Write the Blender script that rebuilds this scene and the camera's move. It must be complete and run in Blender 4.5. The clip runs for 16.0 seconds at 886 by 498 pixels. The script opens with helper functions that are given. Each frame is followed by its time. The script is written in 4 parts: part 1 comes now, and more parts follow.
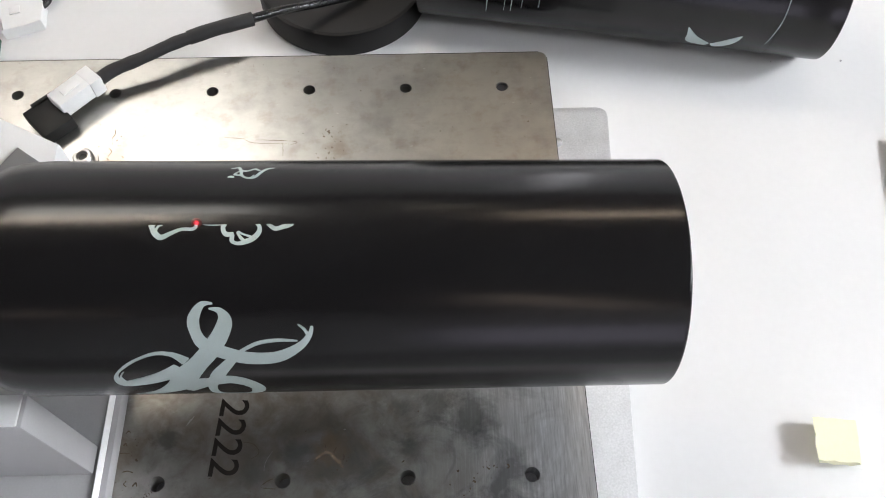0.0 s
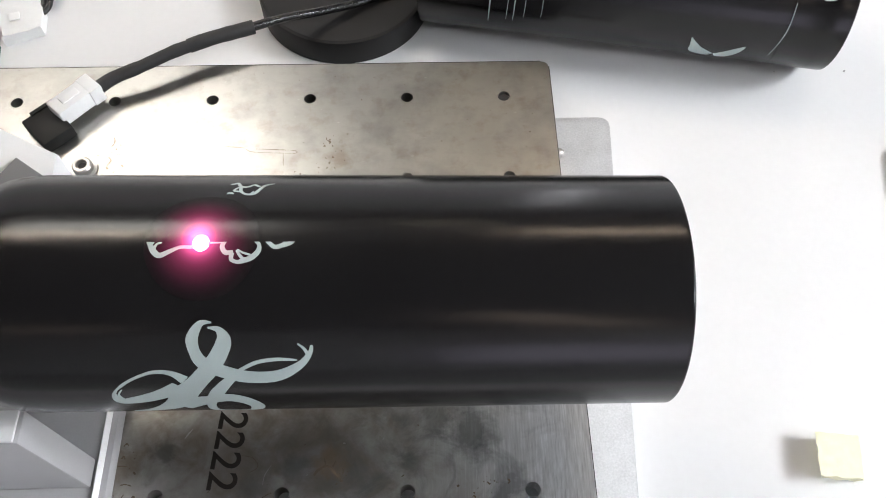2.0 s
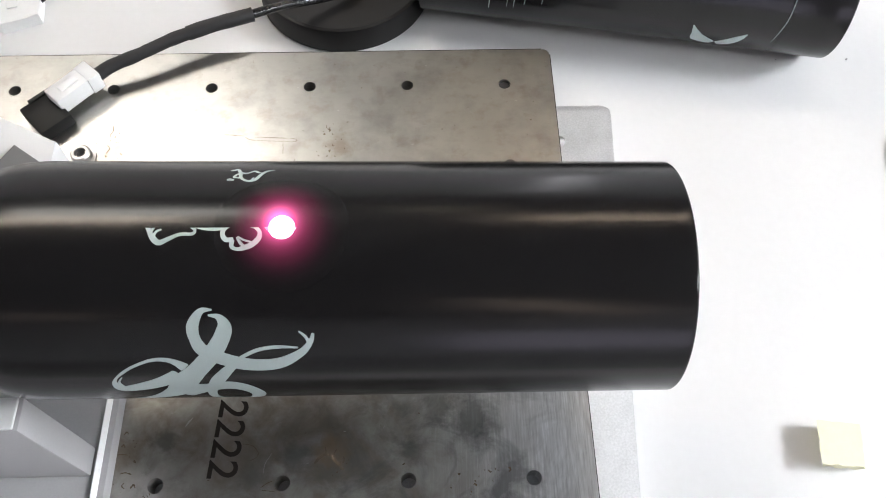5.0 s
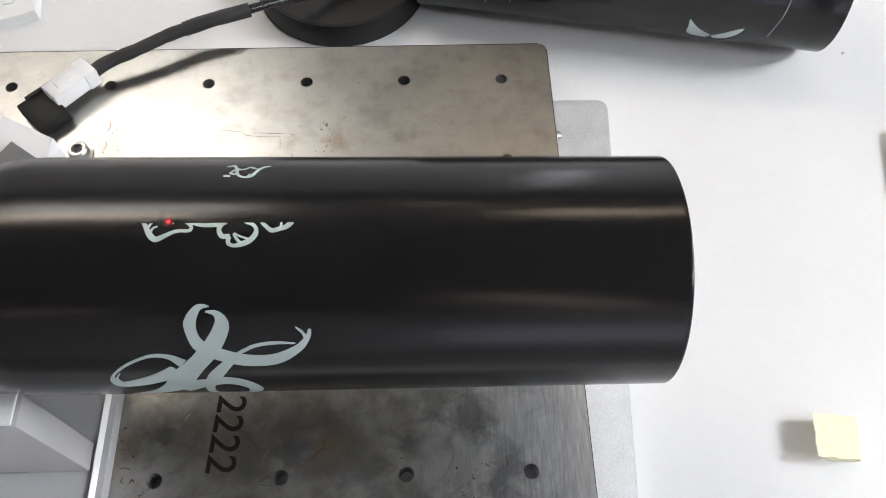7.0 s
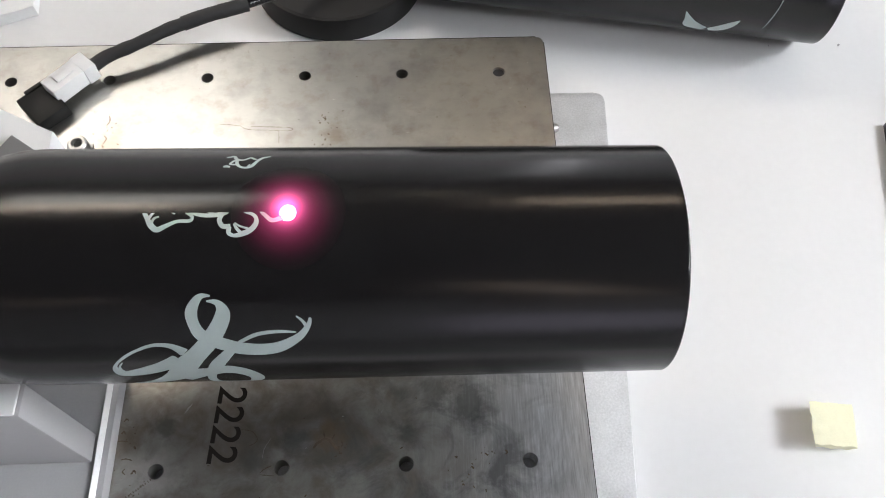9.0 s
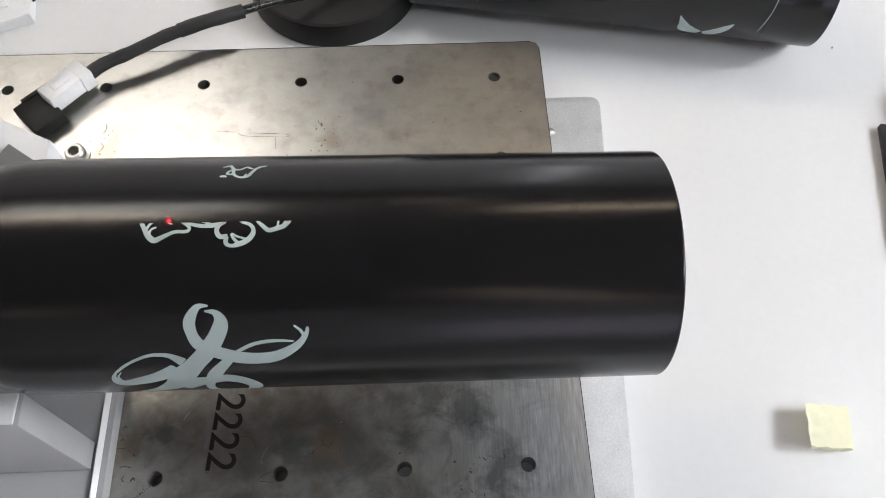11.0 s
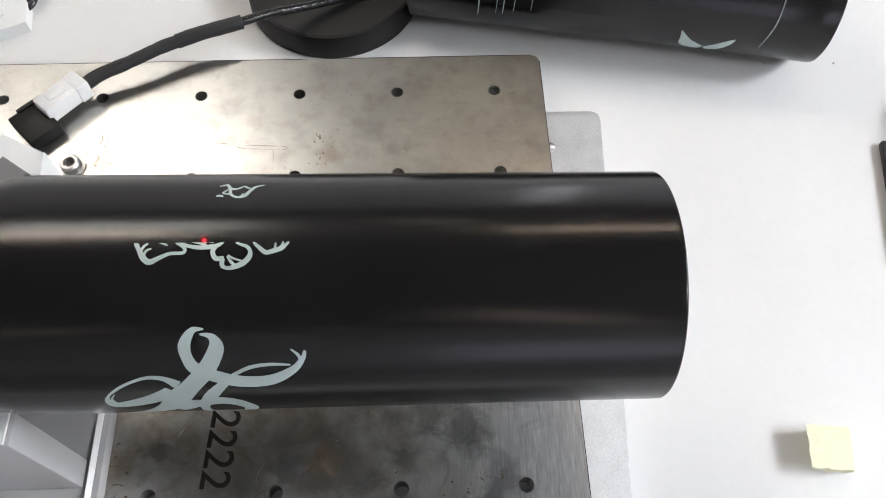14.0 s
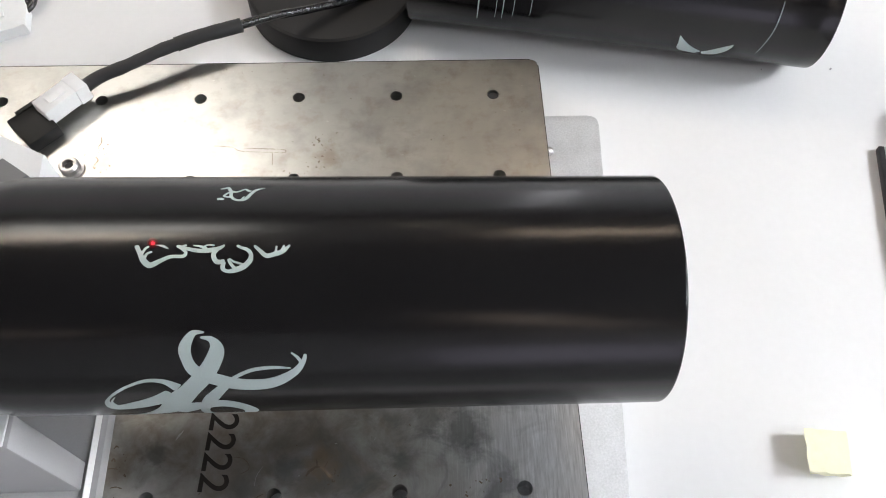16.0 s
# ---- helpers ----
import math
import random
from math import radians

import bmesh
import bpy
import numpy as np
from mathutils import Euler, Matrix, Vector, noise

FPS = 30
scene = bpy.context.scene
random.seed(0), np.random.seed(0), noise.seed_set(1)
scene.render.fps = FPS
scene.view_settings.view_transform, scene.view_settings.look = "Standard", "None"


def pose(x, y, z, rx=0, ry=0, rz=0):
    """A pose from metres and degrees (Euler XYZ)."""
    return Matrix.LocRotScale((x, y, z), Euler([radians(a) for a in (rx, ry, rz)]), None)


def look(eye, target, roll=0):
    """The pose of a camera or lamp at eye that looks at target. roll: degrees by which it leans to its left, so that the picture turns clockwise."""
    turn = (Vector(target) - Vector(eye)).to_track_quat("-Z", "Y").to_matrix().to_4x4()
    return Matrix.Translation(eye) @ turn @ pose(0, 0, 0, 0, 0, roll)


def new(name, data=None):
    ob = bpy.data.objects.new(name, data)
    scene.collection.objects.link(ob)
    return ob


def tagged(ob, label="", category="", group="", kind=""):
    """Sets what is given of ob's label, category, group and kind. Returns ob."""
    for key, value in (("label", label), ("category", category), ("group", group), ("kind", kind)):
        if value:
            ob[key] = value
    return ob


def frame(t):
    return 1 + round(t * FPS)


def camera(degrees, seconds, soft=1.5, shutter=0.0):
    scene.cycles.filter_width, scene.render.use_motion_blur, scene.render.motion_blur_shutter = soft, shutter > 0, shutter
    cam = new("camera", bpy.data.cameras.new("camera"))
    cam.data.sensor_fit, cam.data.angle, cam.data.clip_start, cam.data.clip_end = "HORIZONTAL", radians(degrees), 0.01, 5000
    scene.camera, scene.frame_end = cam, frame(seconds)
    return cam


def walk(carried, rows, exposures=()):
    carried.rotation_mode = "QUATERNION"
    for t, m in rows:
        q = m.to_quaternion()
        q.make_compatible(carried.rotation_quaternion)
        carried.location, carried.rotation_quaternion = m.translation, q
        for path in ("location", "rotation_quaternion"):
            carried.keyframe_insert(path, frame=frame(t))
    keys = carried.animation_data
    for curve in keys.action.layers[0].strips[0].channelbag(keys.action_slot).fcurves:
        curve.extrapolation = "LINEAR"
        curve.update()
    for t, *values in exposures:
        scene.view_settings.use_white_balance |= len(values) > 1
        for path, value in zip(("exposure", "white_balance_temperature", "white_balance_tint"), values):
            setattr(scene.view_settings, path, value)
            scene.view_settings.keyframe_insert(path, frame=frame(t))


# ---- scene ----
# ------------------------------------------------------------------ camera
cam = camera(57.4, 16.0, soft=1.0)
PATH = [
    (0, (0.01092, -0.07639, 0.32813), (0.01565, 0.06820, 0.06532), 0.409),
    (0.5, (0.01027, -0.07567, 0.32812), (0.01510, 0.06849, 0.06508), 0.507),
    (1, (0.01022, -0.07348, 0.32920), (0.01497, 0.07100, 0.06633), 0.694),
    (1.5, (0.01160, -0.07237, 0.32885), (0.01616, 0.07223, 0.06603), 0.533),
    (2, (0.01067, -0.07088, 0.32860), (0.01538, 0.07386, 0.06587), 0.649),
    (2.5, (0.01131, -0.06984, 0.32766), (0.01584, 0.07487, 0.06491), 0.503),
    (3, (0.00989, -0.07017, 0.32548), (0.01453, 0.07362, 0.06222), 0.690),
    (3.5, (0.00931, -0.07014, 0.32686), (0.01402, 0.07323, 0.06337), 1.095),
    (4, (0.00953, -0.07186, 0.32670), (0.01440, 0.07122, 0.06306), 0.995),
    (6.5, (0.01021, -0.07169, 0.32633), (0.01534, 0.06925, 0.06155), 0.725),
    (7, (0.01066, -0.07220, 0.32715), (0.01608, 0.06838, 0.06218), 0.754),
    (7.5, (0.01117, -0.07359, 0.32644), (0.01670, 0.06675, 0.06135), 0.602),
    (8, (0.01058, -0.07450, 0.32635), (0.01638, 0.06559, 0.06113), 0.703),
    (8.5, (0.01054, -0.07473, 0.32704), (0.01640, 0.06505, 0.06166), 0.588),
    (9, (0.01045, -0.07570, 0.32772), (0.01645, 0.06418, 0.06240), 0.691),
    (11.5, (0.01097, -0.07368, 0.32991), (0.01808, 0.06678, 0.06491), 0.647),
    (12, (0.00960, -0.07237, 0.32902), (0.01694, 0.06858, 0.06429), 1.192),
    (12.5, (0.00885, -0.07117, 0.32890), (0.01639, 0.07005, 0.06433), 1.504),
    (13, (0.00948, -0.07055, 0.32705), (0.01727, 0.07044, 0.06236), 1.502),
    (13.5, (0.00997, -0.07047, 0.32704), (0.01797, 0.07084, 0.06252), 1.403),
    (14, (0.01017, -0.06860, 0.32894), (0.01835, 0.07313, 0.06466), 1.469),
    (14.5, (0.00963, -0.06865, 0.32903), (0.01822, 0.07351, 0.06500), 1.705),
    (15, (0.01024, -0.06940, 0.32793), (0.01937, 0.07288, 0.06397), 1.813),
    (15.5, (0.00921, -0.06891, 0.32784), (0.01891, 0.07343, 0.06393), 2.107),
    (16, (0.00883, -0.06905, 0.32929), (0.01854, 0.07394, 0.06574), 2.171),
]
walk(cam, [(t, look(eye, target, roll)) for t, eye, target, roll in PATH], exposures=[(0.0, 0.04), (1.0, 0.08), (2.0, 0.14), (3.0, 0.17), (4.0, 0.19), (6.5, 0.04), (8.0, -0.03), (9.0, -0.07), (11.5, -0.12), (12.0, -0.10), (12.5, -0.06), (13.0, 0.0), (14.0, 0.02), (15.0, 0.06), (16.0, 0.06)])

# ------------------------------------------------------------------ light levels
LAMP_POWER = 66.0               # lamps beyond the bottle
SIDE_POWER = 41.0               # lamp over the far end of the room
world = bpy.data.worlds.new("room_air")
scene.world = world
world.use_nodes = True
world.node_tree.nodes["Background"].inputs[0].default_value = (0.9, 0.95, 1.0, 1)
world.node_tree.nodes["Background"].inputs[1].default_value = 0.05

MM = 0.001
TABLE_Z = -0.020
R = 0.0375                       # bottle radius


# ------------------------------------------------------------------ materials
def material(name, colour, rough=0.5, metal=0.0, spec=0.5):
    m = bpy.data.materials.new(name)
    m.use_nodes = True
    b = m.node_tree.nodes["Principled BSDF"]
    b.inputs["Base Color"].default_value = (*colour, 1)
    b.inputs["Roughness"].default_value = rough
    b.inputs["Metallic"].default_value = metal
    b.inputs["Specular IOR Level"].default_value = spec
    return m


def node(m, kind, **values):
    n = m.node_tree.nodes.new(kind)
    for key, value in values.items():
        n.inputs[key.replace("_", " ")].default_value = value
    return n


def link(m, a, out, b, inp):
    m.node_tree.links.new(a.outputs[out], b.inputs[inp])


def coords(m, scale=(1, 1, 1), kind="Object"):
    tc = m.node_tree.nodes.new("ShaderNodeTexCoord")
    mp = m.node_tree.nodes.new("ShaderNodeMapping")
    mp.inputs["Scale"].default_value = scale
    link(m, tc, kind, mp, "Vector")
    return mp


def ramp(m, stops):
    r = m.node_tree.nodes.new("ShaderNodeValToRGB")
    e = r.color_ramp.elements
    e[0].position, e[0].color = stops[0][0], (*stops[0][1], 1)
    e[1].position, e[1].color = stops[-1][0], (*stops[-1][1], 1)
    for p, c in stops[1:-1]:
        x = e.new(p)
        x.color = (*c, 1)
    return r


def grained(name, colour, rough, metal=0.0, spec=0.5, scale=900.0, spread=0.12, bump=0.05, depth=0.0001, stretch=(1, 1, 1), rough_spread=0.05):
    """A surface with grain and cloudy wear at two scales."""
    m = material(name, colour, rough, metal, spec)
    b = m.node_tree.nodes["Principled BSDF"]
    mp = coords(m, stretch)
    fine = node(m, "ShaderNodeTexNoise", Scale=scale, Detail=4.0)
    wide = node(m, "ShaderNodeTexNoise", Scale=scale * 0.06, Detail=5.0)
    link(m, mp, "Vector", fine, "Vector")
    link(m, mp, "Vector", wide, "Vector")
    mix = m.node_tree.nodes.new("ShaderNodeMix")
    mix.data_type = "FLOAT"
    mix.inputs[0].default_value = 0.5
    link(m, fine, "Fac", mix, 2)
    link(m, wide, "Fac", mix, 3)
    lo = tuple(max(0.0, c * (1 - spread)) for c in colour)
    hi = tuple(min(1.0, c * (1 + spread)) for c in colour)
    r = ramp(m, [(0.3, lo), (0.7, hi)])
    link(m, mix, 0, r, "Fac")
    link(m, r, "Color", b, "Base Color")
    rr = node(m, "ShaderNodeMapRange", From_Min=0.3, From_Max=0.7, To_Min=max(0.02, rough - rough_spread), To_Max=min(1, rough + rough_spread))
    link(m, mix, 0, rr, "Value")
    link(m, rr, "Result", b, "Roughness")
    bp = node(m, "ShaderNodeBump", Strength=bump, Distance=depth)
    link(m, fine, "Fac", bp, "Height")
    link(m, bp, "Normal", b, "Normal")
    return m


def glow(name, colour, strength):
    m = bpy.data.materials.new(name)
    m.use_nodes = True
    nt = m.node_tree
    nt.nodes.remove(nt.nodes["Principled BSDF"])
    e = nt.nodes.new("ShaderNodeEmission")
    e.inputs["Color"].default_value = (*colour, 1)
    e.inputs["Strength"].default_value = strength
    link(m, e, "Emission", nt.nodes["Material Output"], "Surface")
    return m


def lens_bloom(name, colour, strength):
    """Lens bloom as a clear glowing surface: it adds light and hides nothing."""
    m = glow(name, colour, strength)
    nt = m.node_tree
    e = nt.nodes["Emission"]
    tr = nt.nodes.new("ShaderNodeBsdfTransparent")
    add = nt.nodes.new("ShaderNodeAddShader")
    link(m, e, "Emission", add, 0)
    link(m, tr, "BSDF", add, 1)
    link(m, add, "Shader", nt.nodes["Material Output"], "Surface")
    return m


def fading_bloom(name, colour, strength, inner, outer):
    """Lens bloom as a glow that thins out with the distance from its middle."""
    m = lens_bloom(name, colour, strength)
    far = m.node_tree.nodes.new("ShaderNodeVectorMath")
    far.operation = "LENGTH"
    link(m, coords(m), "Vector", far, 0)
    thin = node(m, "ShaderNodeMapRange", From_Min=inner, From_Max=outer, To_Min=1.0, To_Max=0.0)
    link(m, far, "Value", thin, "Value")
    total = None
    for power, share in ((14.0, 1.0), (3.4, 0.10)):        # a dense bloom and a thin wide veil
        p = m.node_tree.nodes.new("ShaderNodeMath")
        p.operation = "POWER"
        p.inputs[1].default_value = power
        link(m, thin, "Result", p, 0)
        k = m.node_tree.nodes.new("ShaderNodeMath")
        k.operation = "MULTIPLY_ADD"
        k.inputs[1].default_value = strength * share
        k.inputs[2].default_value = 0.0
        link(m, p, 0, k, 0)
        if total is not None:
            link(m, total, 0, k, 2)
        total = k
    link(m, total, 0, m.node_tree.nodes["Emission"], "Strength")
    return m


# stains on the steel plate: place, reach, strength, colour
STAINS = [
    (0.026, 0.024, 0.013, 0.6, (0.075, 0.08, 0.08)), (0.012, 0.030, 0.010, 0.45, (0.08, 0.08, 0.08)), (0.002, 0.012, 0.007, 0.5, (0.09, 0.09, 0.09)),
    (-0.076, 0.018, 0.030, 0.26, (0.17, 0.12, 0.085)), (-0.040, 0.024, 0.024, 0.30, (0.17, 0.13, 0.095)), (-0.031, 0.013, 0.008, 0.5, (0.27, 0.19, 0.11)),
    (-0.099, 0.018, 0.006, 0.6, (0.10, 0.10, 0.10)), (-0.113, 0.012, 0.009, 0.55, (0.19, 0.145, 0.10)), (-0.108, 0.003, 0.007, 0.5, (0.55, 0.53, 0.50)), (-0.099, -0.001, 0.011, 0.6, (0.62, 0.605, 0.59)), (-0.085, 0.004, 0.008, 0.4, (0.55, 0.535, 0.52)),
    (-0.045, 0.010, 0.007, 0.45, (0.10, 0.11, 0.13)), (-0.062, 0.002, 0.007, 0.4, (0.11, 0.11, 0.12)), (-0.033, 0.163, 0.008, 0.45, (0.24, 0.18, 0.11)),
    (-0.143, 0.160, 0.010, 0.4, (0.27, 0.20, 0.13)),
]


def steel_plate(name):
    """Scuffed mill-finish steel: brushed along y, cloudy stains, dark specks."""
    m = material(name, (0.4, 0.38, 0.36), 0.22, 0.80)
    b = m.node_tree.nodes["Principled BSDF"]

    def cloud_noise(scale, detail, rough, warp, stretch=(1, 1, 1)):
        n = node(m, "ShaderNodeTexNoise", Scale=scale, Detail=detail, Roughness=rough, Distortion=warp)
        link(m, coords(m, stretch), "Vector", n, "Vector")
        return n

    def blend(fac, a, colour):
        x = m.node_tree.nodes.new("ShaderNodeMix")
        x.data_type = "RGBA"
        x.inputs[7].default_value = (*colour, 1)
        link(m, fac, 0, x, 0)
        link(m, a[0], a[1], x, 6)
        return (x, 2)

    def part_of(n, out, low, high, most):
        r = node(m, "ShaderNodeMapRange", From_Min=low, From_Max=high, To_Min=0.0, To_Max=most)
        link(m, n, out, r, "Value")
        return r

    wide = cloud_noise(11, 5, 0.55, 0.0)
    mid = cloud_noise(38, 6, 0.6, 0.0)
    small = cloud_noise(95, 6, 0.62, 0.0)
    speck = cloud_noise(380, 2, 0.5, 0.0)
    scratch = cloud_noise(1, 2, 0.5, 0.0, (240, 800, 100))
    haze = cloud_noise(1, 4, 0.6, 0.0, (90, 160, 60))
    brush = cloud_noise(1, 4, 0.6, 0.0, (1150, 75, 60))
    blotch = cloud_noise(40, 6, 0.65, 0.9)
    rust = cloud_noise(70, 5, 0.62, 0.5)
    base = ramp(m, [(0.3, (0.34, 0.334, 0.315)), (0.5, (0.43, 0.424, 0.402)), (0.7, (0.50, 0.492, 0.470))])
    link(m, wide, "Fac", base, "Fac")
    c = blend(part_of(mid, "Fac", 0.48, 0.76, 0.6), (base, "Color"), (0.20, 0.20, 0.20))
    c = blend(part_of(small, "Fac", 0.52, 0.76, 0.45), c, (0.25, 0.195, 0.14))
    c = blend(part_of(haze, "Fac", 0.52, 0.78, 0.22), c, (0.22, 0.21, 0.205))
    c = blend(part_of(speck, "Fac", 0.72, 0.80, 0.5), c, (0.09, 0.07, 0.05))
    c = blend(part_of(scratch, "Fac", 0.735, 0.78, 0.5), c, (0.66, 0.65, 0.63))
    place = m.node_tree.nodes.new("ShaderNodeSeparateXYZ")
    link(m, coords(m), "Vector", place, "Vector")
    brushed_lit_x = part_of(place, "X", 0.0, 0.055, 1.0)       # brushed near corner, also lightened for the side lamp's light
    brushed_lit_y = part_of(place, "Y", 0.13, 0.06, 1.0)
    brushed_lit = m.node_tree.nodes.new("ShaderNodeMath")
    brushed_lit.operation = "MULTIPLY"
    link(m, brushed_lit_x, 0, brushed_lit, 0)
    link(m, brushed_lit_y, 0, brushed_lit, 1)
    some = m.node_tree.nodes.new("ShaderNodeMath")
    some.operation = "MULTIPLY"
    some.inputs[1].default_value = 0.85
    link(m, brushed_lit, 0, some, 0)
    c = blend(some, c, (0.60, 0.605, 0.62))
    for low, high, tint in ((0.50, 0.72, (0.80, 0.81, 0.83)), (0.48, 0.28, (0.36, 0.365, 0.375))):
        streak = m.node_tree.nodes.new("ShaderNodeMath")
        streak.operation = "MULTIPLY"
        link(m, part_of(brush, "Fac", low, high, 0.8), 0, streak, 0)
        link(m, brushed_lit, 0, streak, 1)
        c = blend(streak, c, tint)
    tarnish_shade = m.node_tree.nodes.new("ShaderNodeMath")       # brown tarnish on the near half, also darkened for the bottle's shade
    tarnish_shade.operation = "MULTIPLY"
    link(m, part_of(rust, "Fac", 0.36, 0.62, 0.75), 0, tarnish_shade, 0)
    edge = m.node_tree.nodes.new("ShaderNodeMath")
    edge.operation = "MULTIPLY"
    link(m, part_of(place, "Y", 0.09, 0.04, 1.0), 0, edge, 0)
    link(m, part_of(place, "X", 0.06, -0.01, 1.0), 0, edge, 1)
    link(m, edge, 0, tarnish_shade, 1)
    c = blend(tarnish_shade, c, (0.20, 0.168, 0.138))
    oily = part_of(blotch, "Fac", 0.46, 0.64, 0.75)
    near_middle = None      # oily dark blotches in the middle
    for low, high, out in ((-0.10, -0.01, "X"), (0.075, 0.04, "X"), (0.06, 0.03, "Y")):
        k = m.node_tree.nodes.new("ShaderNodeMath")
        k.operation = "MULTIPLY"
        link(m, oily if near_middle is None else near_middle, 0, k, 0)
        link(m, part_of(place, out, low, high, 1.0), 0, k, 1)
        near_middle = k
    c = blend(near_middle, c, (0.13, 0.13, 0.135))
    wander = node(m, "ShaderNodeTexNoise", Scale=130.0, Detail=6.0, Roughness=0.65)
    link(m, coords(m), "Vector", wander, "Vector")
    for cx, cy, reach, most, tint in STAINS:
        far = m.node_tree.nodes.new("ShaderNodeVectorMath")
        far.operation = "DISTANCE"
        link(m, coords(m), "Vector", far, 0)
        far.inputs[1].default_value = (cx, cy, 0)
        uneven = m.node_tree.nodes.new("ShaderNodeMath")
        uneven.operation = "MULTIPLY_ADD"
        uneven.inputs[1].default_value = -reach * 2.2
        link(m, wander, "Fac", uneven, 0)
        link(m, far, "Value", uneven, 2)
        c = blend(part_of(uneven, 0, reach * -0.05, reach * -0.75, most), c, tint)
    link(m, c[0], c[1], b, "Base Color")
    rr = node(m, "ShaderNodeMapRange", From_Min=0.3, From_Max=0.7, To_Min=0.276, To_Max=0.30)
    link(m, mid, "Fac", rr, "Value")
    bare = node(m, "ShaderNodeMapRange", From_Min=0.13, From_Max=0.06, To_Min=0.96, To_Max=0.74)      # dirtier towards the near side
    link(m, place, "Y", bare, "Value")
    link(m, bare, "Result", b, "Metallic")
    duller = m.node_tree.nodes.new("ShaderNodeMath")        # the brushed corner scatters more
    duller.operation = "MULTIPLY_ADD"
    duller.inputs[1].default_value = 0.09
    link(m, brushed_lit, 0, duller, 0)
    link(m, rr, "Result", duller, 2)
    link(m, duller, 0, b, "Roughness")
    return m


M_TABLE = grained("white_laminate", (0.80, 0.80, 0.81), 0.45, scale=260, spread=0.02, bump=0.03, rough_spread=0.05)
M_STEEL = steel_plate("scuffed_steel")
M_ALU = grained("bead_blasted_aluminium", (0.62, 0.62, 0.63), 0.5, 0.5, scale=1100, spread=0.20, bump=0.05, depth=0.00006)
M_BOTTLE = grained("black_powder_coat", (0.0082, 0.0077, 0.0084), 0.21, spec=0.38, scale=300, spread=0.08, bump=0.0, depth=0.00004, rough_spread=0.015)
M_ENGRAVED = grained("engraved_bare_steel", (0.46, 0.54, 0.53), 0.5, 0.25, scale=2200, spread=0.07, bump=0.15, depth=0.00004)
M_PUCK = grained("black_moulded_plastic", (0.010, 0.0096, 0.0102), 0.5, spec=0.36, scale=1800, spread=0.2, bump=0.12, depth=0.00005)
M_SLEEVE = grained("black_heat_shrink", (0.018, 0.018, 0.019), 0.55, scale=700, spread=0.25, bump=0.2, depth=0.0002)
M_CABLE = grained("black_pvc", (0.014, 0.014, 0.015), 0.2, scale=900, spread=0.2, bump=0.05)
M_NYLON = grained("white_nylon", (0.78, 0.78, 0.78), 0.4, scale=500, spread=0.03, bump=0.04)
M_BLACK_NYLON = grained("black_nylon", (0.010, 0.010, 0.010), 0.5, spec=0.25, scale=600, spread=0.2, bump=0.05)
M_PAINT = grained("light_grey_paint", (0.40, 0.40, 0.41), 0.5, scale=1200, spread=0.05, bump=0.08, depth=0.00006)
# shaded and lit tones of the bracket paint; the light one also serves lamp frames
M_PAINT_SHADED = grained("shaded_grey_paint", (0.15, 0.15, 0.155), 0.5, scale=1200, spread=0.05, bump=0.05)
M_PAINT_LIGHT = grained("white_and_lit_paint", (0.72, 0.72, 0.73), 0.45, scale=1200, spread=0.03, bump=0.06, depth=0.00006)
M_FOAM = grained("yellow_foam", (0.97, 0.955, 0.72), 0.9, spec=0.2, scale=1300, spread=0.04, bump=0.12, depth=0.0002)
M_GRIME = grained("brown_grime", (0.15, 0.11, 0.075), 0.7, scale=900, spread=0.4, bump=0.0)
M_INK = grained("black_marking", (0.016, 0.012, 0.010), 0.7, spec=0.15, scale=1500, spread=0.3, bump=0.05)
M_TAN = grained("tan_residue", (0.14, 0.10, 0.065), 0.7, scale=900, spread=0.3, bump=0.0)
M_BARE = grained("bare_scratch", (0.42, 0.41, 0.40), 0.4, 0.4, scale=900, spread=0.2, bump=0.0)
M_PLATE_EDGE = grained("dark_plate_edge", (0.022, 0.021, 0.021), 0.6, spec=0.2, scale=900, spread=0.3, bump=0.05)
M_SCREW = grained("bright_screw_steel", (0.40, 0.39, 0.38), 0.36, 1.0, scale=900, spread=0.1, bump=0.05)
# white colour stands in for the highlight along the bracket's edge
M_GLINT_EDGE = grained("glint_white_edge", (0.92, 0.92, 0.92), 0.3, 0.0, scale=900, spread=0.03, bump=0.0)
M_SOCKET = material("dark_socket", (0.03, 0.03, 0.03), 0.6)
M_DARK = grained("dark_anodised_metal", (0.05, 0.05, 0.055), 0.4, 0.6, scale=900, spread=0.2, bump=0.05)
M_GREEN = grained("green_circuit_board", (0.02, 0.10, 0.05), 0.4, scale=600, spread=0.2, bump=0.05)
M_RED = grained("red_pvc", (0.35, 0.02, 0.02), 0.4, scale=600, spread=0.1, bump=0.05)
M_WALL = grained("wall_paint", (0.70, 0.70, 0.72), 0.8, scale=60, spread=0.03, bump=0.05)
M_CEILING = grained("ceiling_paint", (0.15, 0.15, 0.155), 0.85, scale=60, spread=0.03, bump=0.05)
M_FLOOR = grained("grey_floor", (0.30, 0.30, 0.30), 0.6, scale=60, spread=0.1, bump=0.05)
M_LAMP = glow("warm_diffuser", (1.0, 0.86, 0.70), LAMP_POWER)
M_LAMP_RIGHT = glow("warm_diffuser_dimmed", (1.0, 0.80, 0.60), LAMP_POWER * 0.50)
M_LAMP_WEAK = glow("dim_warm_diffuser", (1.0, 0.80, 0.64), 3.6)
M_LAMP_HOTSPOT = glow("hotspot_diffuser", (1.0, 0.88, 0.68), 6.0)
